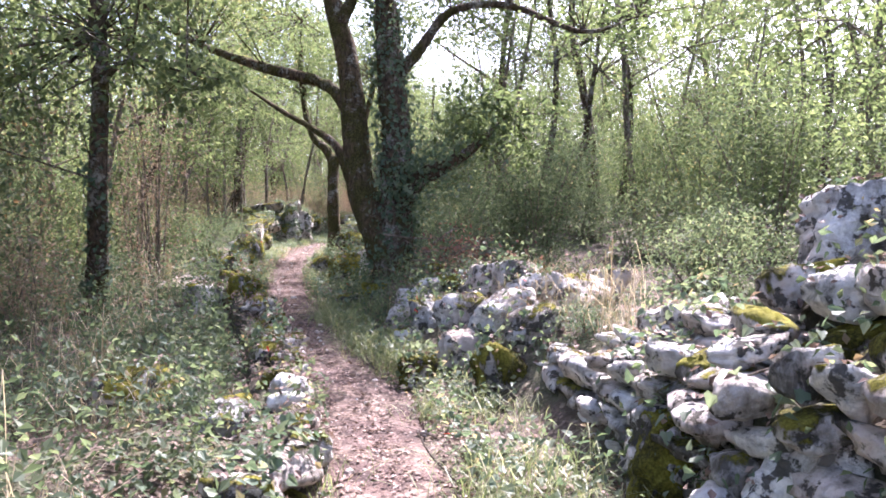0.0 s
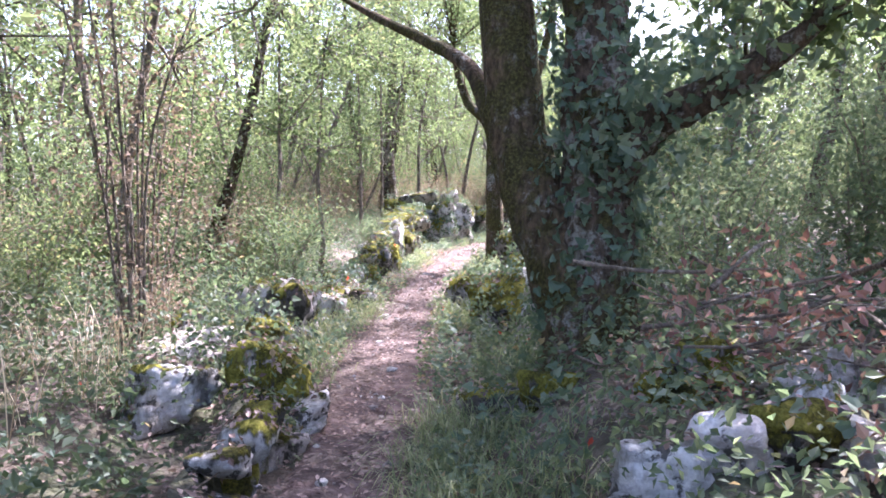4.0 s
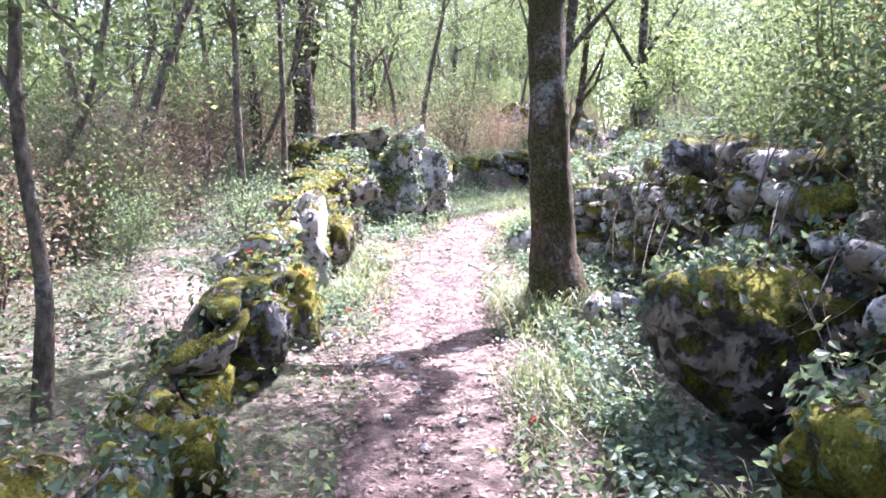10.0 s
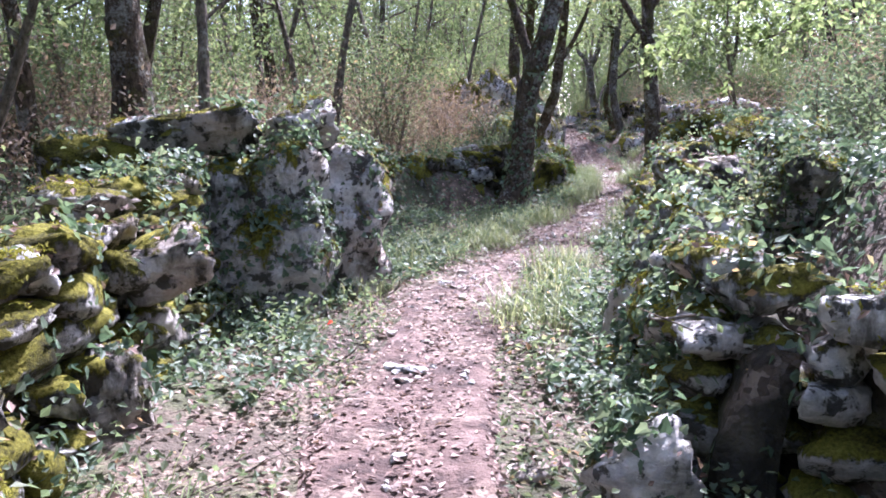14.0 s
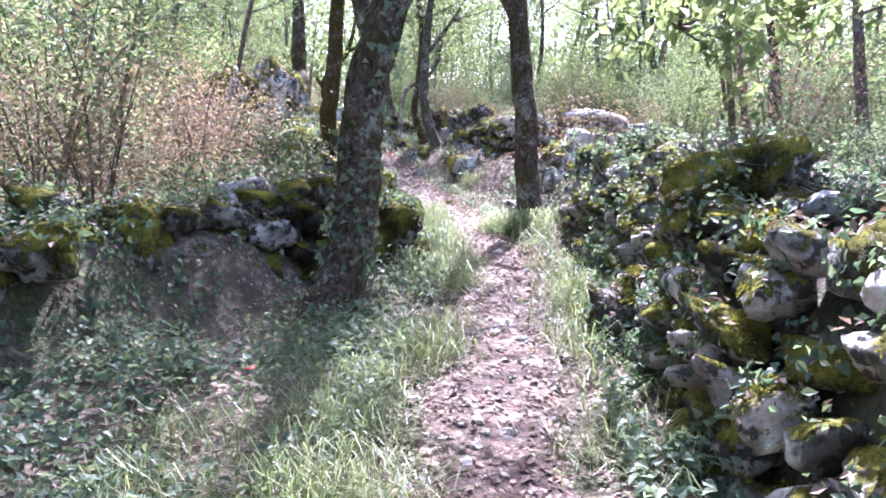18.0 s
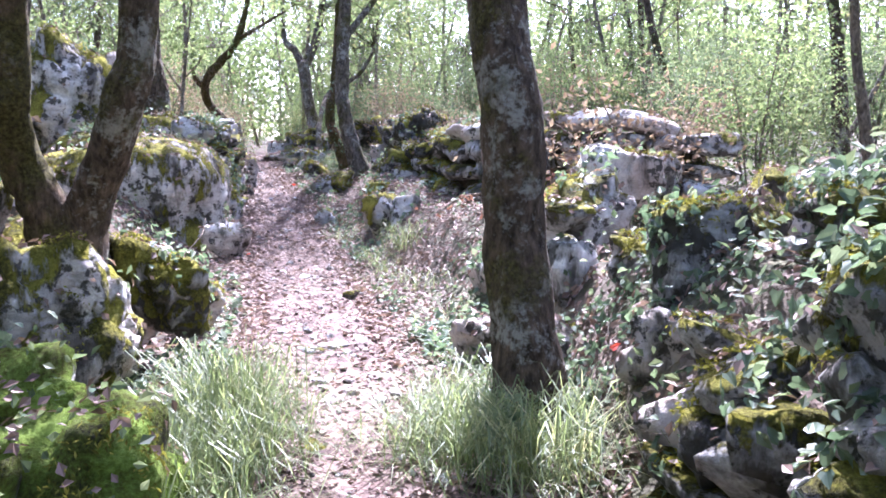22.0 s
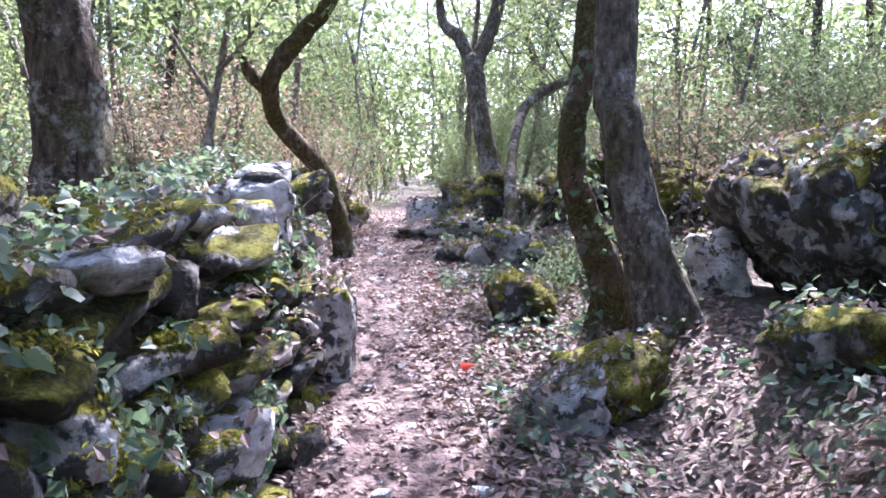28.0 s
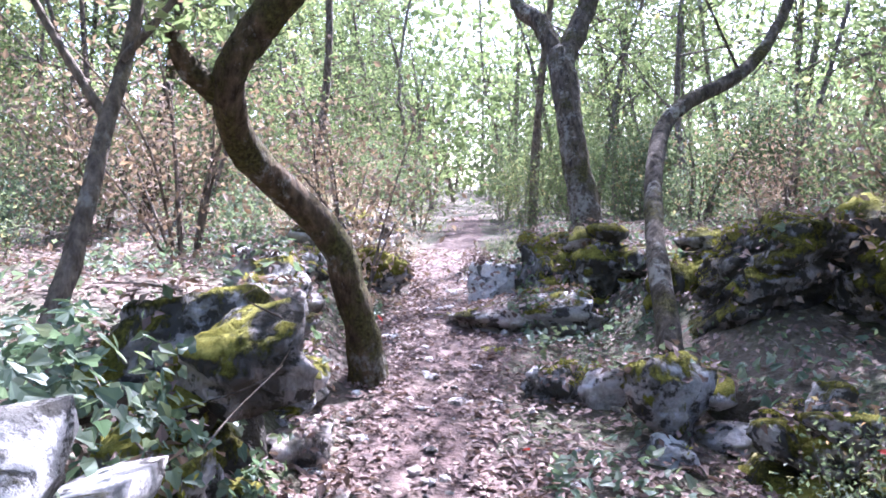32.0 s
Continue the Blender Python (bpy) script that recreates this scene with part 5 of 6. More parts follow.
stones([
    (-1.2, 29.2, 1.85, 0.26, 0.22, 0.18, 20, MOSSY, 1), (-0.9, 30.2, 1.9, 0.22, 0.18, 0.16, 70, LIMESTONE, 2), (-0.6, 31.3, 1.95, 0.28, 0.24, 0.2, 10, PALE, 3), (-1.0, 31.9, 1.9, 0.24, 0.2, 0.18, 40, MOSSY, 4),
    (-0.3, 32.6, 2.0, 0.34, 0.26, 0.2, 80, LIMESTONE, 5), (-1.4, 33.2, 1.85, 0.2, 0.17, 0.15, 15, PALE, 0), (-1.2, 30.9, 1.85, 0.16, 0.14, 0.14, 55, PALE, 2), (0.3, 33.2, 2.0, 0.36, 0.3, 0.22, 35, PALE, 1),
    (0.2, 30.6, 1.95, 0.28, 0.24, 0.18, 60, MOSSY, 3), 
    (-4.65, 34.1, 1.75, 0.22, 0.2, 0.16, 0, PALE, 3), (-5.2, 33.6, 2.0, 0.36, 0.3, 0.24, 40, STREAKED, 1), (-5.3, 34.9, 2.1, 0.4, 0.34, 0.3, 15, STREAKED, 4), (-4.25, 33.1, 1.6, 0.22, 0.18, 0.16, 85, LIMESTONE, 5)],
    bend, label="limestone block on the bank among leaf litter")


# ---- the wood around ----
def clear_of(x, y, gap):
    d = x - path_x(y)
    return abs(d) > gap and all((x - a) ** 2 + (y - b) ** 2 > r * r for a, b, r in KEEP_CLEAR)


SUNNY = [(0.1, 5.2), (0.9, 5.0), (-4.4, 16.8), (-4.8, 18.6), (-3.9, 19.6), (-5.3, 20.6), (-4.2, 15.5), (-3.8, 14.2), (-1.4, 15.5), bend(-2.2, 24.5), bend(-2.3, 22.5), bend(-2.0, 26.8), bend(-5.5, 27.2), bend(-3.5, 34.5), bend(-1.6, 32.0), bend(-0.6, 30.5), bend(-4.9, 36.0), bend(-4.3, 34.0), bend(-1.2, 35.2), (-2.0, 4.5), (-1.9, 7.0), (-2.9, 5.0), bend(-3.8, 38.6), (1.6, 7.0), (2.6, 8.5), (0.6, 6.5), (0.5, 7.6), (-2.5, 6.2), (-3.2, 8.2), (1.6, 3.6), (-1.6, 5.0), bend(-1.9, 25.5), bend(-1.7, 28.5), bend(-2.9, 30.2), bend(-2.9, 33.2), bend(-4.4, 43.6), bend(-4.2, 41.8), bend(-4.7, 46.5), bend(-5.0, 49.0)]


def lets_sun(x, y):
    """Whether a tree here leaves the sun's way to the sunny spots open."""
    for sx, sy in SUNNY:
        for h in (2.0, 3.5, 5.0, 6.5, 8.5):
            far = h / math.tan(radians(SUN_EL))
            if (x - sx - far * math.sin(radians(SUN_AZ))) ** 2 + (y - sy - far * math.cos(radians(SUN_AZ))) ** 2 < 1.5 ** 2:
                return False
    return True


def strewn(x0, x1, y0, y1, step, seed):
    """Places in rough rows: offsets from the path between x0 and x1, from y0 to y1."""
    rng = random.Random(seed)
    y = y0
    while y < y1:
        d = x0
        while d < x1:
            yy = y + rng.uniform(-0.5, 0.5) * step
            yield d + rng.uniform(-0.5, 0.5) * step + path_x(yy), yy, rng
            d += step
        y += step


USED = set()


def planted(kinds, spots, gap, scale=(0.8, 1.25), sink=0.05, trees=False):
    """Copies of the kinds at the spots; each pattern itself takes the first spot."""
    for x, y, rng in spots:
        if not clear_of(x, y, gap) or (trees and not lets_sun(x, y)):
            continue
        k = kinds[rng.randrange(len(kinds))]
        s = rng.uniform(*scale)
        m = pose(x, y, float(gz(x, y)) - sink, rng.uniform(-4, 4), rng.uniform(-4, 4), rng.uniform(0, 360))
        ob = k if k.name not in USED else copy_thing(k, m)
        USED.add(k.name)
        ob.matrix_basis = m @ Matrix.Diagonal((s, s, s, 1))


YOUNG = [wild_tree(100 + i, 5.5 + 0.6 * i, 0.030 + 0.009 * i, 3100, GREEN, BARK_THIN, 0.7 + 0.25 * i, 0.064, 1.3) for i in range(5)]
planted(YOUNG, strewn(-8, 8, -3, 58, 2.7, 5), 2.5, trees=True)
planted(YOUNG, strewn(-17, -8, -3, 60, 4.0, 51), 2.5, (1.0, 1.5))
planted(YOUNG, strewn(8, 17, -3, 60, 4.0, 52), 2.5, (1.0, 1.5))
planted(YOUNG, strewn(-7, 7, 57, 70, 3.0, 53), 0.0, (1.0, 1.5))
TALL = [wild_tree(200 + i, 9 + i, 0.085 + 0.015 * i, 4600, GREEN, BARK, 3.4, 0.096, 2.6) for i in range(3)]
for k in TALL:
    tagged(k, "tall slender oak with a leafy crown in the wood", group="tall trees of the wood")
# Planted closely so that unseen high crowns dapple the path with shade.
planted(TALL, strewn(-15, 15, -5, 62, 5.4, 6), 2.6, trees=True)
planted(TALL, iter([(x, y, random.Random(21 + i)) for i, (x, y) in enumerate(((1.9, 15.6), (2.6, 17.0), (3.6, 18.5), (1.2, 19.5)))]), 0.5)
planted(YOUNG, iter([(x, y, random.Random(41 + i)) for i, (x, y) in enumerate(((0.9, 15.2), (0.6, 16.2)))]), 0.5)
planted(YOUNG, strewn(-8, 8, 51, 59, 2.7, 54), 1.3, (1.0, 1.4))
LOW = [wild_shrub(420 + i, 0.45 + 0.15 * i, 1400, (SHRUB, IVY, SHRUB)[i], 0.042, "low leafy bramble of the undergrowth", 0.5, BARK_THIN, "bramble") for i in range(3)]
MID = [wild_shrub(400 + i, 1.0 + 0.25 * i, 2500, SHRUB if i < 2 else GREEN, 0.048, "leafy green shrub of the undergrowth", 0.6) for i in range(3)]
HIGH = [wild_shrub(440 + i, 1.9 + 0.4 * i, 4000, (SHRUB, GREEN)[i], 0.053, "tall leafy bush of the undergrowth", 0.75, BARK_THIN, "bush") for i in range(2)]
for k in LOW + MID + HIGH:
    tagged(k, group="undergrowth shrubs")
planted(LOW, strewn(-3.4, -0.9, 1.8, 9.0, 0.95, 15), 0.95, (0.35, 0.7))
planted(LOW, strewn(-3.4, -1.3, 9.0, 14.5, 1.05, 152), 1.25, (0.4, 0.8))
planted(LOW, strewn(-3.6, -0.8, 20.5, 27.5, 1.0, 151), 0.85, (0.4, 0.7))
planted(LOW, strewn(1.2, 3.2, 9.5, 20.5, 1.3, 16), 1.75, (0.5, 0.9))
planted(LOW, strewn(1.0, 3.4, 1.5, 9.5, 1.5, 161), 1.3, (0.35, 0.6))
planted(LOW, strewn(1.4, 4.5, 20, 26, 1.7, 17), 1.5, (0.6, 0.9))
planted(LOW, strewn(1.4, 4.5, 26, 50, 1.9, 171), 1.6, (0.3, 0.55))
planted(LOW, strewn(-4.5, -1.5, 20, 50, 1.8, 18), 1.5, (0.7, 1.1))
planted(MID, strewn(-6.5, -2.2, 2.4, 14.5, 1.7, 19), 2.3, (0.6, 1.1))
planted(MID, strewn(3.2, 6.5, -2, 9, 1.9, 201), 3.3, (0.5, 0.9))
planted(MID, strewn(2.0, 6.5, 9.5, 19, 1.8, 20), 2.3)
planted(MID, iter([(-4.0, 12.5, random.Random(61)), (-4.5, 13.2, random.Random(62)), (-4.3, 11.3, random.Random(63))]), 0.5, (0.8, 1.0))
planted(MID, strewn(-7.5, -3.0, 15, 54, 3.0, 21), 2.4)
planted(MID, strewn(-5.0, -2.0, 12.0, 20.5, 1.45, 211), 1.9, (0.5, 0.85))
planted(LOW, strewn(-4.5, -1.8, 12.0, 21, 1.2, 212), 1.7, (0.6, 1.0))
planted(MID, strewn(2.5, 7.5, 21, 27, 2.3, 22), 2.8)
planted(MID, strewn(4.2, 8.5, 27, 41, 2.3, 221), 4.4)
planted(MID, strewn(2.5, 7.5, 41, 54, 2.3, 222), 2.8)
planted(HIGH, strewn(-11, -3, -2, 14, 2.6, 23), 2.8)
planted(HIGH, strewn(-4.8, -2.6, 3.6, 9.0, 1.6, 253), 2.7, (0.6, 0.95))
planted(HIGH, strewn(-12, -5, 14, 56, 3.4, 231), 2.8)
planted(HIGH, strewn(3.4, 11, -2, 9, 2.4, 241), 3.5)
planted(HIGH, strewn(2.6, 11, 9.5, 25, 2.6, 24), 2.7)
planted(HIGH, strewn(5.2, 12, 25, 42, 2.6, 242), 5.4)
planted(HIGH, strewn(3, 11, 42, 56, 2.6, 243), 3.4)
planted(HIGH, strewn(-5, 5, 54, 62, 2.4, 25), 0.6)
planted(HIGH, strewn(-4, 4, 51, 55, 1.8, 255), 0.9, (0.6, 0.9))
planted(HIGH, strewn(2.4, 4.4, 14.5, 21.5, 1.35, 251), 2.4, (0.7, 1.0))
BROWN = [wild_shrub(500 + i, 1.0 + 0.5 * i, 1500, DRY, 0.05, "withered brown bush of dry twigs and leaves", 0.75, BARK_THIN, "withered_bush") for i in range(2)]
for k in BROWN:
    tagged(k, group="withered bushes")
planted(BROWN, strewn(-9, -2.4, 13, 50, 1.8, 26), 2.4)
planted(BROWN, strewn(2.8, 8, 26, 50, 3.6, 27), 2.6)
planted(BROWN, strewn(-5, -1.2, 3.2, 12, 2.2, 28), 1.35, (0.5, 1.0))
planted(BROWN, strewn(-8, -2.2, 16, 34, 1.7, 29), 2.2, (0.6, 1.15))
planted(LOW, iter([(-0.85, 40.9, random.Random(5)), (-0.55, 41.25, random.Random(6)), (-0.55, 40.75, random.Random(8))]), 0.5, (0.45, 0.6))
planted(BROWN, iter([(*bend(-5.3, 45.0), random.Random(11)), (*bend(-5.8, 46.6), random.Random(12)), (*bend(-1.7, 46.4), random.Random(13)), (*bend(-0.6, 46.0), random.Random(14)), (*bend(-1.2, 48.0), random.Random(15)), (*bend(0.4, 45.0), random.Random(16)), (*bend(-6.4, 44.4), random.Random(17))]), 0.5, (0.8, 1.2))
DEAD = wild_shrub(520, 3.0, 1500, DRY, 0.045, "tall withered bush of pale dry twigs", 0.5)
planted([DEAD], iter([(-3.3, 9.2, random.Random(1)), (-4.1, 10.4, random.Random(2)), (-4.6, 8.8, random.Random(3))]), 0.5, (0.9, 1.1))
SCARLET = leaf_material("scarlet_leaves", [(0.0, (0.30, 0.03, 0.02)), (1.0, (0.55, 0.08, 0.05))], 0.35, 0.5)
planted([wild_shrub(530, 1.5, 34, SCARLET, 0.055, "bush with a spray of scarlet autumn leaves", 0.4)], iter([(-3.1, 7.9, random.Random(4))]), 0.5)


def brush_pile(x, y, width, height, count, seed, label):
    """A heap of dead branches with withered leaves: each stick is a part."""
    rng = np.random.RandomState(seed)
    root = thing("brush_pile", x, y, float(gz(x, y)), label, "brushwood")
    P = []
    for i in range(count):
        a, L = rng.rand() * 6.283, width * rng.uniform(0.5, 1.1)
        c = rng.randn(3) * (width * 0.28, width * 0.28, 0) + (0, 0, height * rng.uniform(0.05, 0.8) ** 1.2)
        d = np.array([math.cos(a), math.sin(a), rng.uniform(-0.25, 0.45)]) * L * 0.5
        r = rng.uniform(0.004, 0.013)
        line = [c - d, c + rng.randn(3) * 0.06, c + d]
        line = [np.maximum(q, (-9, -9, 0.01)) for q in line]
        part("stick", mesh_of("stick", *tube(line, [r, r * 0.8, r * 0.3], 5, 0.1, i), BARK_THIN), root)
        P.append(line[1] + (line[2] - line[1]) * rng.rand(16, 1) + rng.randn(16, 3) * 0.07)
    P = np.vstack(P)
    P[:, 2] = np.maximum(P[:, 2], 0.03)
    tagged(part("withered_leaves", leaf_mesh("withered_leaves", P, rng.randn(len(P), 3), 0.05, RUST, seed), root, "curled rust-brown leaves"), kind="stuff")


RUST = leaf_material("rust_leaves", [(0.0, (0.10, 0.05, 0.04)), (0.5, (0.22, 0.11, 0.085)), (1.0, (0.40, 0.26, 0.20))], 0.2, 0.7, 0.2)
brush_pile(0.55, 8.25, 0.9, 0.75, 46, 931, "heap of dead branches with rust-brown leaves beside the oak")
brush_pile(1.15, 7.4, 0.7, 0.45, 30, 932, "heap of dead branches with rust-brown leaves on the bank")
brush_pile(*bend(-1.45, 34.0), 0.7, 0.20, 34, 933, "low heap of dead twigs and rust-brown leaves on the bank")


def far_woods():
    """The wood in the distance: leaves beyond counting, and their stems."""
    rng = np.random.RandomState(77)
    P, stems = [], []
    spots = [(rng.uniform(-46, 46), rng.uniform(60, 92)) for _ in range(330)] + [(sx * rng.uniform(13, 40), rng.uniform(-12, 62)) for sx in (-1, 1) for _ in range(150)]
    for x, y in spots:
        x += path_x(min(y, 60))
        h, z = rng.uniform(5, 10), float(gz(x, y))
        stems.append(tube([(x, y, z - 0.2), (x + rng.randn() * 0.3, y, z + h * 0.5), (x + rng.randn() * 0.6, y, z + h)], [0.10, 0.07, 0.02], 5, 0.05, 3))
        for _ in range(13):
            c = np.array([x, y, z]) + rng.randn(3) * (1.7, 1.7, 0) + (0, 0, h * rng.uniform(0.02, 1.05))
            P.append(c + rng.randn(26, 3) * (0.75, 0.75, 0.5))
    P = np.vstack(P)
    P = P[P[:, 2] > gz(P[:, 0], P[:, 1])]
    root = thing("far_woods", 0, 70, 0, "dense green wood in the distance", "woods", kind="stuff")
    root.location = (0, 0, 0)
    tagged(part("stem", mesh_of("stem", *merged(stems), BARK_THIN), root), kind="stuff")
    tagged(part("foliage", leaf_mesh("foliage", P, rng.randn(len(P), 3) + (0, 0, 0.6), 0.30, GREEN, 78, 0.7), root), kind="stuff")


far_woods()

# ---- ivy, herbs, grass and fallen leaves on ground and rocks ----
from mathutils.bvhtree import BVHTree


def solid_tree():
    vs, fs, o = [], [], 0
    for ob in SOLID:
        m = np.array(ob.matrix_basis if ob.parent is None else Matrix.Translation(ob.parent.location) @ ob.matrix_basis)
        me = ob.data
        v = np.empty(len(me.vertices) * 3)
        me.vertices.foreach_get("co", v)
        f = np.empty(len(me.polygons) * 3, dtype=np.int32)
        me.polygons.foreach_get("vertices", f)
        vs.append(v.reshape(-1, 3) @ m[:3, :3].T + m[:3, 3])
        fs.append(f.reshape(-1, 3) + o)
        o += len(me.vertices)
    return BVHTree.FromPolygons(np.vstack(vs).tolist(), np.vstack(fs).tolist())


TOPS = solid_tree()


def settled(X, Y, sx=0.0, sy=0.0):
    """For many places: what lies uppermost, seen from above or, with a slant, from the side: place, normal, whether on rock."""
    G, e = gz(X, Y), 0.1
    NX, NY = gz(X - e, Y) - gz(X + e, Y), gz(X, Y - e) - gz(X, Y + e)
    SX, SY = np.broadcast_to(sx, X.shape), np.broadcast_to(sy, X.shape)
    out = []
    for x, y, g, nx, ny, a, b in zip(X.tolist(), Y.tolist(), G.tolist(), NX.tolist(), NY.tolist(), SX.tolist(), SY.tolist()):
        hit, n, _, far = TOPS.ray_cast(Vector((x - 2.2 * a, y - 2.2 * b, g + 2.2)), Vector((a, b, -1)).normalized())
        if hit is not None and hit.z > g - 0.02:
            out.append((hit.x, hit.y, hit.z, n.x, n.y, n.z, 1.0))
        else:
            r = math.sqrt(nx * nx + ny * ny + 0.04)
            out.append((x, y, g, nx / r, ny / r, 0.2 / r, 0.0))
    return np.array(out)


def covering(name, label, category, count, y0, y1, near, far, size, mat, seed, lift=0.02, patch=None, cut=0.0, round_leaf=False, tilt=0.6, wide=0.6, slant=0.0, only=0, bare=False, rocky=None):
    """Leaves past counting, laid on ground and rocks from y0 to y1 at offsets near..far from the path."""
    rng = np.random.RandomState(seed)
    n = count * 4 if patch else count
    Y = rng.uniform(y0, y1, n)
    side = np.where(rng.rand(n) < 0.5, 1.0, -1.0) if only == 0 else np.full(n, float(only))
    X = np.interp(Y, LAND[:, 0], LAND[:, 1]) + side * (near + (far - near) * rng.rand(n) ** 1.5)
    if patch:
        keep = np.array([noise.noise((x / patch, y / patch, seed)) + 0.25 * noise.noise((x * 4, y * 4, seed)) > cut for x, y in zip(X.tolist(), Y.tolist())])
        X, Y, side = X[keep][:count], Y[keep][:count], side[keep][:count]
    s = settled(X, Y, side * slant, -slant * 0.5)
    if bare:      # on the ground alone
        s = s[s[:, 6] == 0]
    if rocky is not None:      # on stone alone, where it lies flat enough
        s = s[(s[:, 6] == 1) & (s[:, 5] > rocky)]
    d = np.abs(s[:, 0] - np.interp(s[:, 1], LAND[:, 0], LAND[:, 1]))
    s = s[(d > 0.62) | (s[:, 2] < gz(s[:, 0], s[:, 1]) + 0.70)]      # nothing hangs over the path
    P = s[:, :3] + s[:, 3:6] * 0.015
    P[:, 2] += 0.012 + lift * rng.rand(len(P)) ** 2
    N = s[:, 3:6] + rng.randn(len(P), 3) * (tilt, tilt, tilt * 0.5)
    return tagged(new(name, leaf_mesh(name, P, N, size, mat, seed, wide, round_leaf)), label, category, kind="stuff")


def climbing(label, points, radii, count, seed, where=HERE, size=0.052, reach=0.06):
    """Ivy on a trunk or limb along the line."""
    rng = np.random.RandomState(seed)
    p = np.array([(*where(x, y), z) for x, y, z in points], float)
    t = rng.rand(count) * (len(p) - 1)
    c = np.stack([np.interp(t, np.arange(len(p)), p[:, k]) for k in range(3)], 1)
    r = np.interp(t, np.arange(len(p)), radii)
    d = p[np.minimum(t.astype(int) + 1, len(p) - 1)] - p[t.astype(int)]
    d /= np.linalg.norm(d, axis=1)[:, None] + 1e-9
    out = rng.randn(count, 3)
    out -= d * (out * d).sum(1)[:, None]
    out /= np.linalg.norm(out, axis=1)[:, None]
    P = c + out * (r + 0.01 + reach * rng.rand(count) ** 2)[:, None]
    ob = new("ivy", leaf_mesh("ivy", P, out + rng.randn(count, 3) * 0.5, size, IVY, seed, 0.6, True))
    return tagged(ob, label, "ivy", kind="stuff")


climbing("dark glossy ivy wrapped round the oak trunk", [(-0.62, 9.2, 0.7), (-0.62, 9.25, 1.5), (-0.64, 9.35, 2.4), (-0.75, 9.4, 3.6), (-0.85, 9.5, 5.0)], [0.25, 0.21, 0.20, 0.17, 0.13], 2600, 901, early, reach=0.16)
climbing("dark glossy ivy hanging from the oak limb", [(-0.55, 9.2, 1.6), (-0.33, 9.1, 1.9), (-0.12, 8.95, 2.05), (0.15, 8.8, 2.2), (0.7, 8.6, 2.7)], [0.12, 0.12, 0.12, 0.14, 0.14], 1100, 902, early, reach=0.4)
climbing("sprays of ivy on the leaning trunk", [(-3.5, 7.2, 0.4), (-3.35, 7.0, 1.04), (-3.26, 6.8, 1.65), (-3.2, 6.7, 3.0)], [0.12, 0.09, 0.08, 0.07], 420, 903, early)
climbing("sprays of ivy on the leaning oak trunk", [(-4.3, 28.05, 0.8), (-4.15, 28.2, 1.45), (-4.1, 28.2, 2.05), (-3.88, 28.3, 3.05), (-3.6, 28.4, 4.4)], [0.19, 0.155, 0.145, 0.13, 0.1], 520, 904, bend)
climbing("sprays of ivy on the mossy trunk", [(-2.85, 40.6, 2.0), (-2.94, 40.6, 2.57), (-3.05, 40.5, 3.0), (-2.97, 40.6, 3.55)], [0.12, 0.085, 0.075, 0.065], 160, 905, bend, 0.042)
climbing("dark ivy covering the top of the rock", [(-5.6, 40.8, 2.4), (-5.3, 41.0, 2.5), (-5.0, 41.1, 2.55)], [0.24, 0.26, 0.20], 1300, 906, bend, 0.038, 0.18)

climbing("ivy spread over the rocks beside the path", [(-4.75, 39.7, 2.62), (-4.85, 40.2, 2.66), (-4.95, 40.8, 2.6)], [0.22, 0.26, 0.22], 1200, 907, bend, 0.034, 0.14)

covering("fallen_leaves", "dry brown and reddish leaves fallen over the ground", "fallen leaves", 30000, -1, 24, 0.30, 4.5, 0.040, LITTER, 701, 0.02, tilt=0.3, wide=0.62)
covering("fallen_leaves", "dry brown and reddish leaves fallen over the ground", "fallen leaves", 46000, 24, 50, 0.16, 3.6, 0.042, LITTER, 702, 0.02, tilt=0.3, wide=0.62)
covering("fallen_leaves", "dry brown leaves strewn on the trodden path", "fallen leaves", 15000, -1, 24, 0.0, 0.75, 0.034, LITTER, 703, 0.01, tilt=0.25)
covering("fallen_leaves", "drifts of reddish-brown leaves on the banks", "fallen leaves", 26000, 29, 42, 0.32, 2.4, 0.044, LITTER, 706, 0.03, tilt=0.35, wide=0.42, round_leaf=True, bare=True)
covering("scarlet_leaves", "scattered scarlet fallen leaves", "fallen leaves", 90, 1, 48, 0.4, 1.8, 0.05, SCARLET, 707, 0.05, tilt=0.5, wide=0.5, round_leaf=True)
covering("fallen_leaves", "dry brown leaves among the rocks", "fallen leaves", 14000, 38, 50, 0.2, 3.5, 0.038, LITTER, 704, 0.02, tilt=0.3, wide=0.42, round_leaf=True)
covering("fallen_leaves", "reddish leaves strewn thinly on the stony path", "fallen leaves", 7500, 24, 50, 0.0, 0.5, 0.032, LITTER, 705, 0.01, tilt=0.25, wide=0.42, round_leaf=True)
covering("ivy", "dark ivy creeping over the ground and stones", "ivy", 9500, -1, 14, 0.42, 3.5, 0.048, IVY, 711, 0.16, 1.3, -0.05, True, slant=0.3)
covering("ivy", "dark ivy creeping over the ground and stones", "ivy", 5000, 12, 23, 0.7, 3.2, 0.040, IVY, 712, 0.12, 1.1, 0.0, True, slant=0.5, only=1)
covering("ivy", "dark ivy creeping over the ground and stones", "ivy", 2600, 12, 23, 0.7, 2.6, 0.042, IVY, 717, 0.10, 0.7, 0.15, True, slant=0.5, only=-1)
covering("ivy", "dark ivy creeping over walls and rocks", "ivy", 13000, 21, 33, 0.55, 2.6, 0.042, IVY, 713, 0.12, 0.8, 0.02, True, slant=0.7)
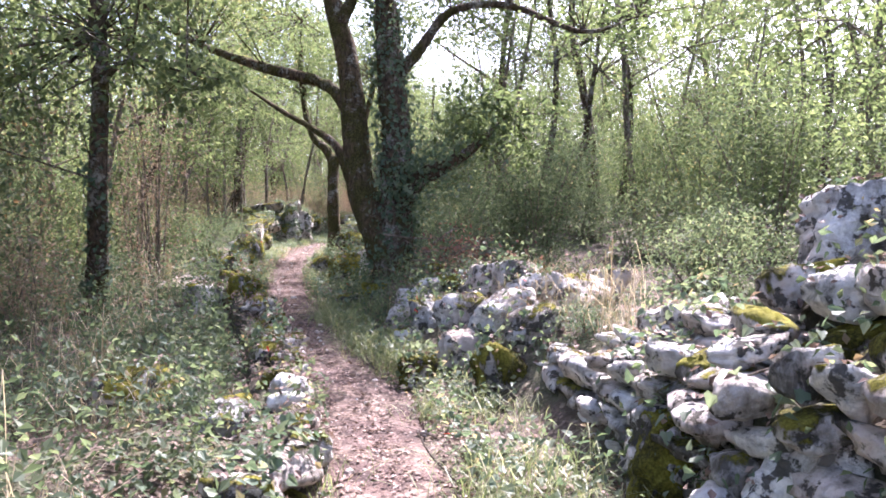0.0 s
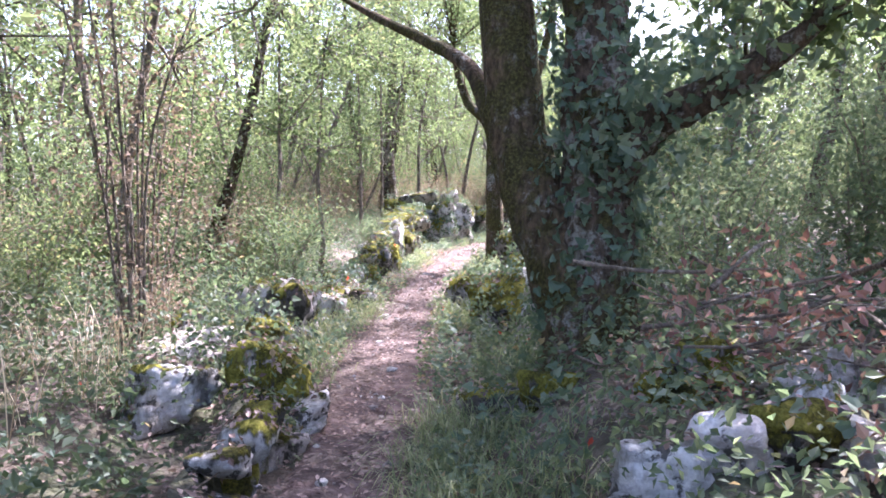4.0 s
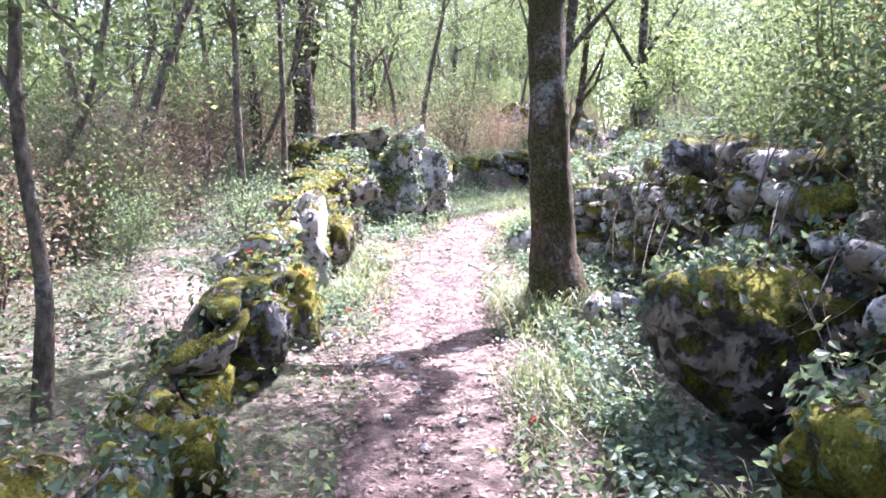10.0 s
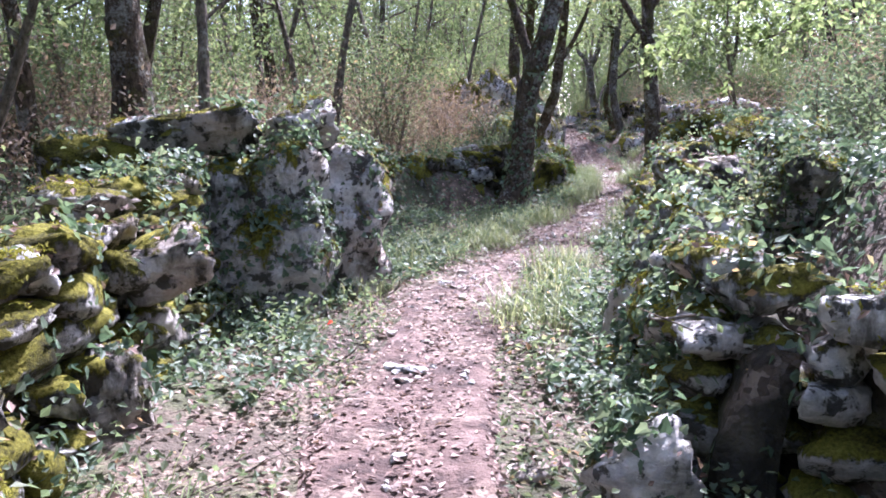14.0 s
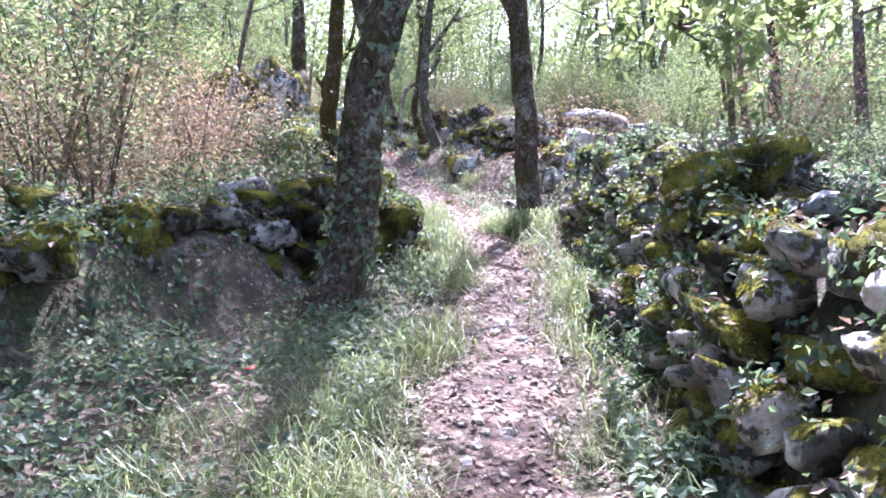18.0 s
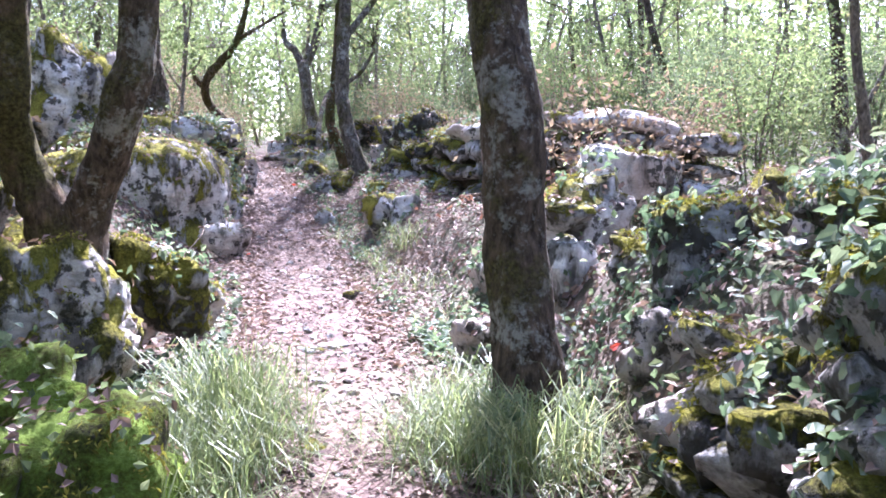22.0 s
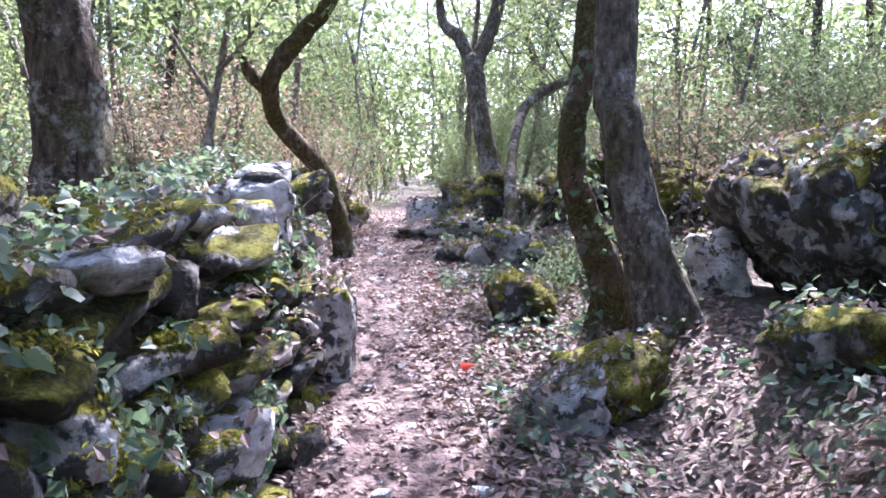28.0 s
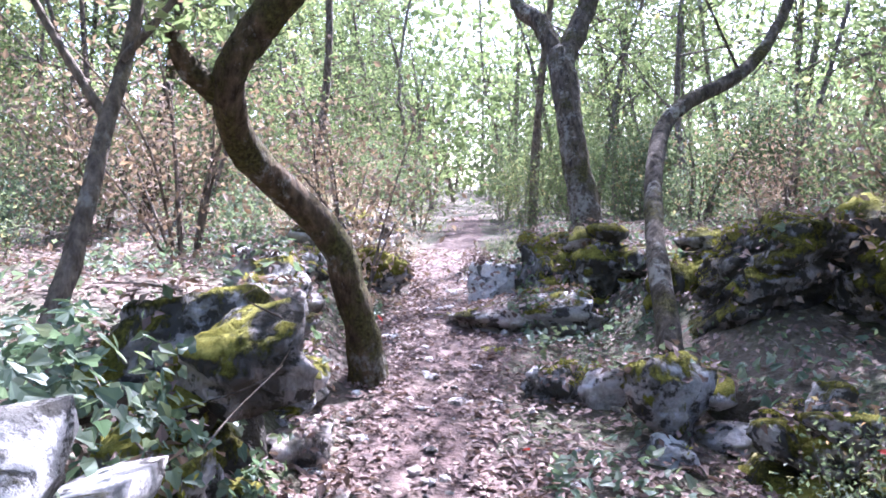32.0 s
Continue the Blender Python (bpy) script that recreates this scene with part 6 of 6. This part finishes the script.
covering("ivy", "dark ivy creeping over walls and rocks", "ivy", 6000, 32, 48, 0.5, 2.8, 0.046, IVY, 714, 0.10, 0.7, 0.12, True, slant=0.5)
covering("herbs", "pale green herbs and seedlings beside the path", "herbs", 14000, -1, 15, 0.3, 2.2, 0.042, SHRUB, 721, 0.26, 0.8, 0.0, tilt=0.7)
covering("herbs", "pale green herbs and seedlings beside the path", "herbs", 11000, 14, 31, 0.45, 3.0, 0.042, SHRUB, 722, 0.24, 0.8, 0.02, tilt=0.7)
covering("ivy", "dark ivy creeping through the hollow below the mossy wall", "ivy", 5500, 21.5, 28, 0.9, 3.4, 0.042, IVY, 718, 0.10, 0.9, -0.1, True, only=-1)
covering("herbs", "tall pale green herbs and weeds beside the path", "herbs", 16000, 0.5, 10.5, 0.9, 5.0, 0.044, SHRUB, 726, 0.55, 0.7, -0.05, tilt=0.8, only=-1)
covering("herbs", "pale green weeds and brambles on the bank", "herbs", 8000, 6.5, 14, 0.7, 3.2, 0.040, SHRUB, 727, 0.35, 0.6, -0.05, tilt=0.8, only=1)
covering("ivy", "dark ivy clinging to the rocky wall", "ivy", 4500, 36.8, 41.5, 0.6, 1.6, 0.032, IVY, 719, 0.06, 0.4, 0.0, True, only=-1, slant=0.8)
covering("herbs", "pale green herbs in the hollow below the mossy wall", "herbs", 5000, 21.5, 28, 0.7, 3.4, 0.040, SHRUB, 724, 0.22, 0.6, 0.0, tilt=0.7, only=-1)
covering("herbs", "pale green herbs edging the leafy path", "herbs", 3500, 15, 23.5, 0.35, 1.5, 0.036, SHRUB, 725, 0.14, 0.45, 0.0, tilt=0.7)
covering("ivy", "dark ivy hanging over the old stone wall", "ivy", 9000, 20, 31.5, 0.75, 2.2, 0.036, IVY, 715, 0.07, only=1, patch=0.5, cut=0.0, round_leaf=True, slant=1.0)
covering("ivy", "dark ivy hanging over the overgrown bank", "ivy", 8500, 10, 22, 0.8, 2.4, 0.040, IVY, 716, 0.14, only=1, patch=0.7, cut=-0.08, round_leaf=True, slant=0.7)
covering("herbs", "pale green herbs and seedlings beside the path", "herbs", 4500, 31, 50, 0.5, 2.4, 0.042, SHRUB, 723, 0.2, 0.6, 0.14, tilt=0.7)


for y0, y1, n, side in ((8, 15.5, 26000, 0), (15, 23.5, 60000, -1), (12, 22, 26000, 1), (21, 32, 60000, 1), (24, 37.5, 60000, -1), (31, 46, 60000, 1), (36, 46, 50000, -1)):
    covering("moss", "soft yellow-green moss tufted over the stones", "moss", n, y0, y1, 0.55, 2.9, 0.020, MOSS, 730 + int(y0 * 2) + side, 0.006, 0.30, 0.24, tilt=0.7, wide=0.34, only=side, rocky=0.25, slant=0.25)


def fallen_twigs():
    """Dry sticks beyond counting, on the ground and the banks."""
    rng = np.random.RandomState(91)
    n = 1500
    Y = rng.uniform(-1, 50, n)
    X = np.interp(Y, LAND[:, 0], LAND[:, 1]) + np.where(rng.rand(n) < 0.5, 1, -1) * (0.3 + 3.0 * rng.rand(n) ** 1.4)
    pieces = []
    for x, y, z, *_rest in settled(X, Y).tolist():
        a, L, r = rng.rand() * 6.283, 0.10 + 0.28 * rng.rand() ** 2, 0.002 + 0.005 * rng.rand() ** 2
        d = np.array([math.cos(a), math.sin(a), 0.35 * abs(rng.randn())]) * L
        p = np.array([x, y, z + 0.015])
        pieces.append(tube([p, p + d * 0.5 + rng.randn(3) * 0.04 * (1, 1, 0.3), p + d], [r, r * 0.8, r * 0.4], 4, 0.1, 2))
    tagged(new("fallen_twigs", mesh_of("fallen_twigs", *merged(pieces), BARK_THIN)), "dry grey-brown twigs fallen among the leaves", "twigs", kind="stuff")


fallen_twigs()


def tuft(rng, x, y, z, blades, height, spread):
    """Bent blades of grass from one root."""
    V, F = [], []
    for _ in range(blades):
        a, h, out = rng.rand() * 6.283, height * (0.4 + 0.8 * rng.rand()), spread * (0.15 + rng.rand() ** 0.7)
        c, s = math.cos(a), math.sin(a)
        w = 0.0014 + 0.0014 * rng.rand()
        fx, fy, droop = x + rng.randn() * spread * 0.35, y + rng.randn() * spread * 0.35, rng.uniform(0.25, 0.95)
        o = len(V)
        V += [(fx - s * w, fy + c * w, z), (fx + s * w, fy - c * w, z)]
        for k, lift in ((0.35, 0.72), (0.72, 0.98)):
            V += [(fx + c * out * k + s * w, fy + s * out * k - c * w, z + h * lift * (1 - 0.1 * (1 - droop))), (fx + c * out * k - s * w, fy + s * out * k + c * w, z + h * lift * (1 - 0.1 * (1 - droop)))]
        V.append((fx + c * out * 1.15, fy + s * out * 1.15, z + h * droop))
        F += [(o, o + 1, o + 2, o + 3), (o + 3, o + 2, o + 4, o + 5), (o + 5, o + 4, o + 6)]
    return V, F


def grass(name, label, rows, mat, seed, blades=30, height=0.20, spread=0.26):
    """A stand of grass: rows of y0, y1, side, near, far, tufts."""
    rng = np.random.RandomState(seed)
    pieces = []
    for y0, y1, side, near, far, n in rows:
        Y = rng.uniform(y0, y1, n)
        X = np.interp(Y, LAND[:, 0], LAND[:, 1]) + side * (near + (far - near) * rng.rand(n) ** 1.3)
        for x, y, z, _a, _b, _c, on_rock in settled(X, Y).tolist():
            f = noise.noise((x * 1.1, y * 1.1, seed))
            if not on_rock and f > -0.15:
                pieces.append(tuft(rng, x, y, z - 0.02, int(blades * rng.uniform(0.4, 1.2)), height * rng.uniform(0.45, 1.2) * (1 + f), spread))
    tagged(new(name, mesh_of(name, *merged(pieces), mat, False)), label, "grass", kind="stuff")


grass("grass", "green grass edging the footpath", [(0.5, 9, 1, 0.34, 0.9, 170), (0.5, 8, -1, 0.34, 0.8, 110), (8, 14, 1, 0.4, 1.1, 130), (8, 14, -1, 0.4, 0.8, 60), (14, 19, 1, 0.5, 1.1, 70), (17, 20, -1, 0.6, 0.9, 30)], GRASS, 801, 46)
grass("grass", "green grass edging the footpath", [(22.5, 26, -1, 0.5, 1.6, 70), (25, 31, -1, 0.33, 0.75, 170), (22, 31, 1, 0.36, 0.7, 120), (30, 36, 1, 0.6, 1.0, 25), (44, 50, 1, 0.5, 0.9, 50)], GRASS, 802, 46)
grass("straw_grass", "bleached straw-coloured grass on the bank", [(4.6, 7.5, 1, 1.6, 2.6, 34), (0.5, 9.5, -1, 1.3, 3.6, 70), (46, 50, -1, 0.6, 1.8, 60)], STRAW, 803, 34, 0.42, 0.34)
for i, (x, y, h) in enumerate([(-2.5, 31.0, 0.30), (-2.3, 30.9, 0.34), (-2.35, 31.3, 0.26), (-2.65, 31.2, 0.24), (-3.5, 30.9, 0.30), (-3.45, 31.4, 0.34), (-3.55, 31.8, 0.30), (-3.45, 30.2, 0.3), (-3.4, 29.6, 0.28), (-3.35, 31.15, 0.3), (-2.45, 31.55, 0.22)]):
    wx, wy = bend(x, y)
    V, F = tuft(np.random.RandomState(820 + i), 0, 0, 0, 320, h, 0.34)
    tagged(new("grass_tuft", mesh_of("grass_tuft", V, F, GRASS, False)), "thick tuft of fine green grass beside the path", "grass tuft", "grass tufts by the oak").location = (wx, wy, float(gz(wx, wy)) - 0.02)


def vines():
    """Bare creepers hanging over the old wall."""
    rng = np.random.RandomState(57)
    line = np.array([(-0.9, 13.0), (-1.2, 14.1), (-1.45, 15.5), (-1.75, 17.2), (-2.05, 18.6)])
    root = thing("hanging_vines", -1.45, 15.5, 0.6, "thin brown creepers hanging over the old wall", "vines")
    for i in range(34):
        u = rng.rand() * 4
        x, y = np.interp(u, np.arange(5), line[:, 0]), np.interp(u, np.arange(5), line[:, 1])
        top, low = 1.62 + 0.25 * rng.randn(), 0.75 + 0.2 * rng.rand()
        sway = rng.randn(2) * 0.45
        pts = [(x + 0.35, y, top), (x + 0.02, y + sway[0] * 0.3, top + 0.05), (x - 0.22, y + sway[0], (top + low) / 2), (x - 0.32 + rng.randn() * 0.08, y + sway[1], low)]
        r = rng.uniform(0.002, 0.005)
        part("vine", mesh_of("vine", *tube(np.array(pts) - (-1.45, 15.5, 0.6), [r, r, r * 0.8, r * 0.4], 4, 0.1, i), BARK_THIN), root)


vines()


def path_stones():
    rng = random.Random(77)
    for y0, y1, n in ((15, 23, 16), (23, 33, 34), (33, 38, 18), (38, 50, 60)):
        for _ in range(n):
            y = rng.uniform(y0, y1)
            x = path_x(y) + rng.gauss(0, 0.26)
            r = rng.uniform(0.03, 0.075)
            ob = new("stone", rock_mesh(PALE, rng.randrange(14), 2))
            ob.matrix_basis = pose(x, y, float(gz(x, y)) + r * 0.1, rng.uniform(-8, 8), rng.uniform(-8, 8), rng.uniform(0, 360)) @ Matrix.Diagonal((r * 1.3, r, r * 0.5, 1))
            tagged(ob, "flat grey stone bedded in the trodden path", "stone", "stones in the path")


path_stones()


def pebbles():
    rng = np.random.RandomState(5)
    bm = bmesh.new()
    bmesh.ops.create_icosphere(bm, subdivisions=1, radius=1.0)
    bv = np.array([p.co for p in bm.verts])
    bf = [tuple(p.index for p in q.verts) for q in bm.faces]
    bm.free()
    pieces = []
    for _ in range(1500):
        y = rng.uniform(21, 50) if rng.rand() < 0.8 else rng.uniform(0, 21)
        x = path_x(y) + rng.randn() * 0.38
        s = 0.010 + 0.03 * rng.rand() ** 3
        v = bv * (1 + 0.25 * rng.randn(len(bv), 1)) * np.array([1, 0.8, 0.55]) * s
        a = rng.rand() * 6.283
        v = v @ np.array([[math.cos(a), -math.sin(a), 0], [math.sin(a), math.cos(a), 0], [0, 0, 1]]).T
        pieces.append((v + (x, y, float(gz(x, y)) + 0.022 + s * 0.15), bf))
    tagged(new("pebbles", mesh_of("pebbles", *merged(pieces), PALE, False)), "small grey stones lying in the path", "pebbles", kind="stuff")


pebbles()
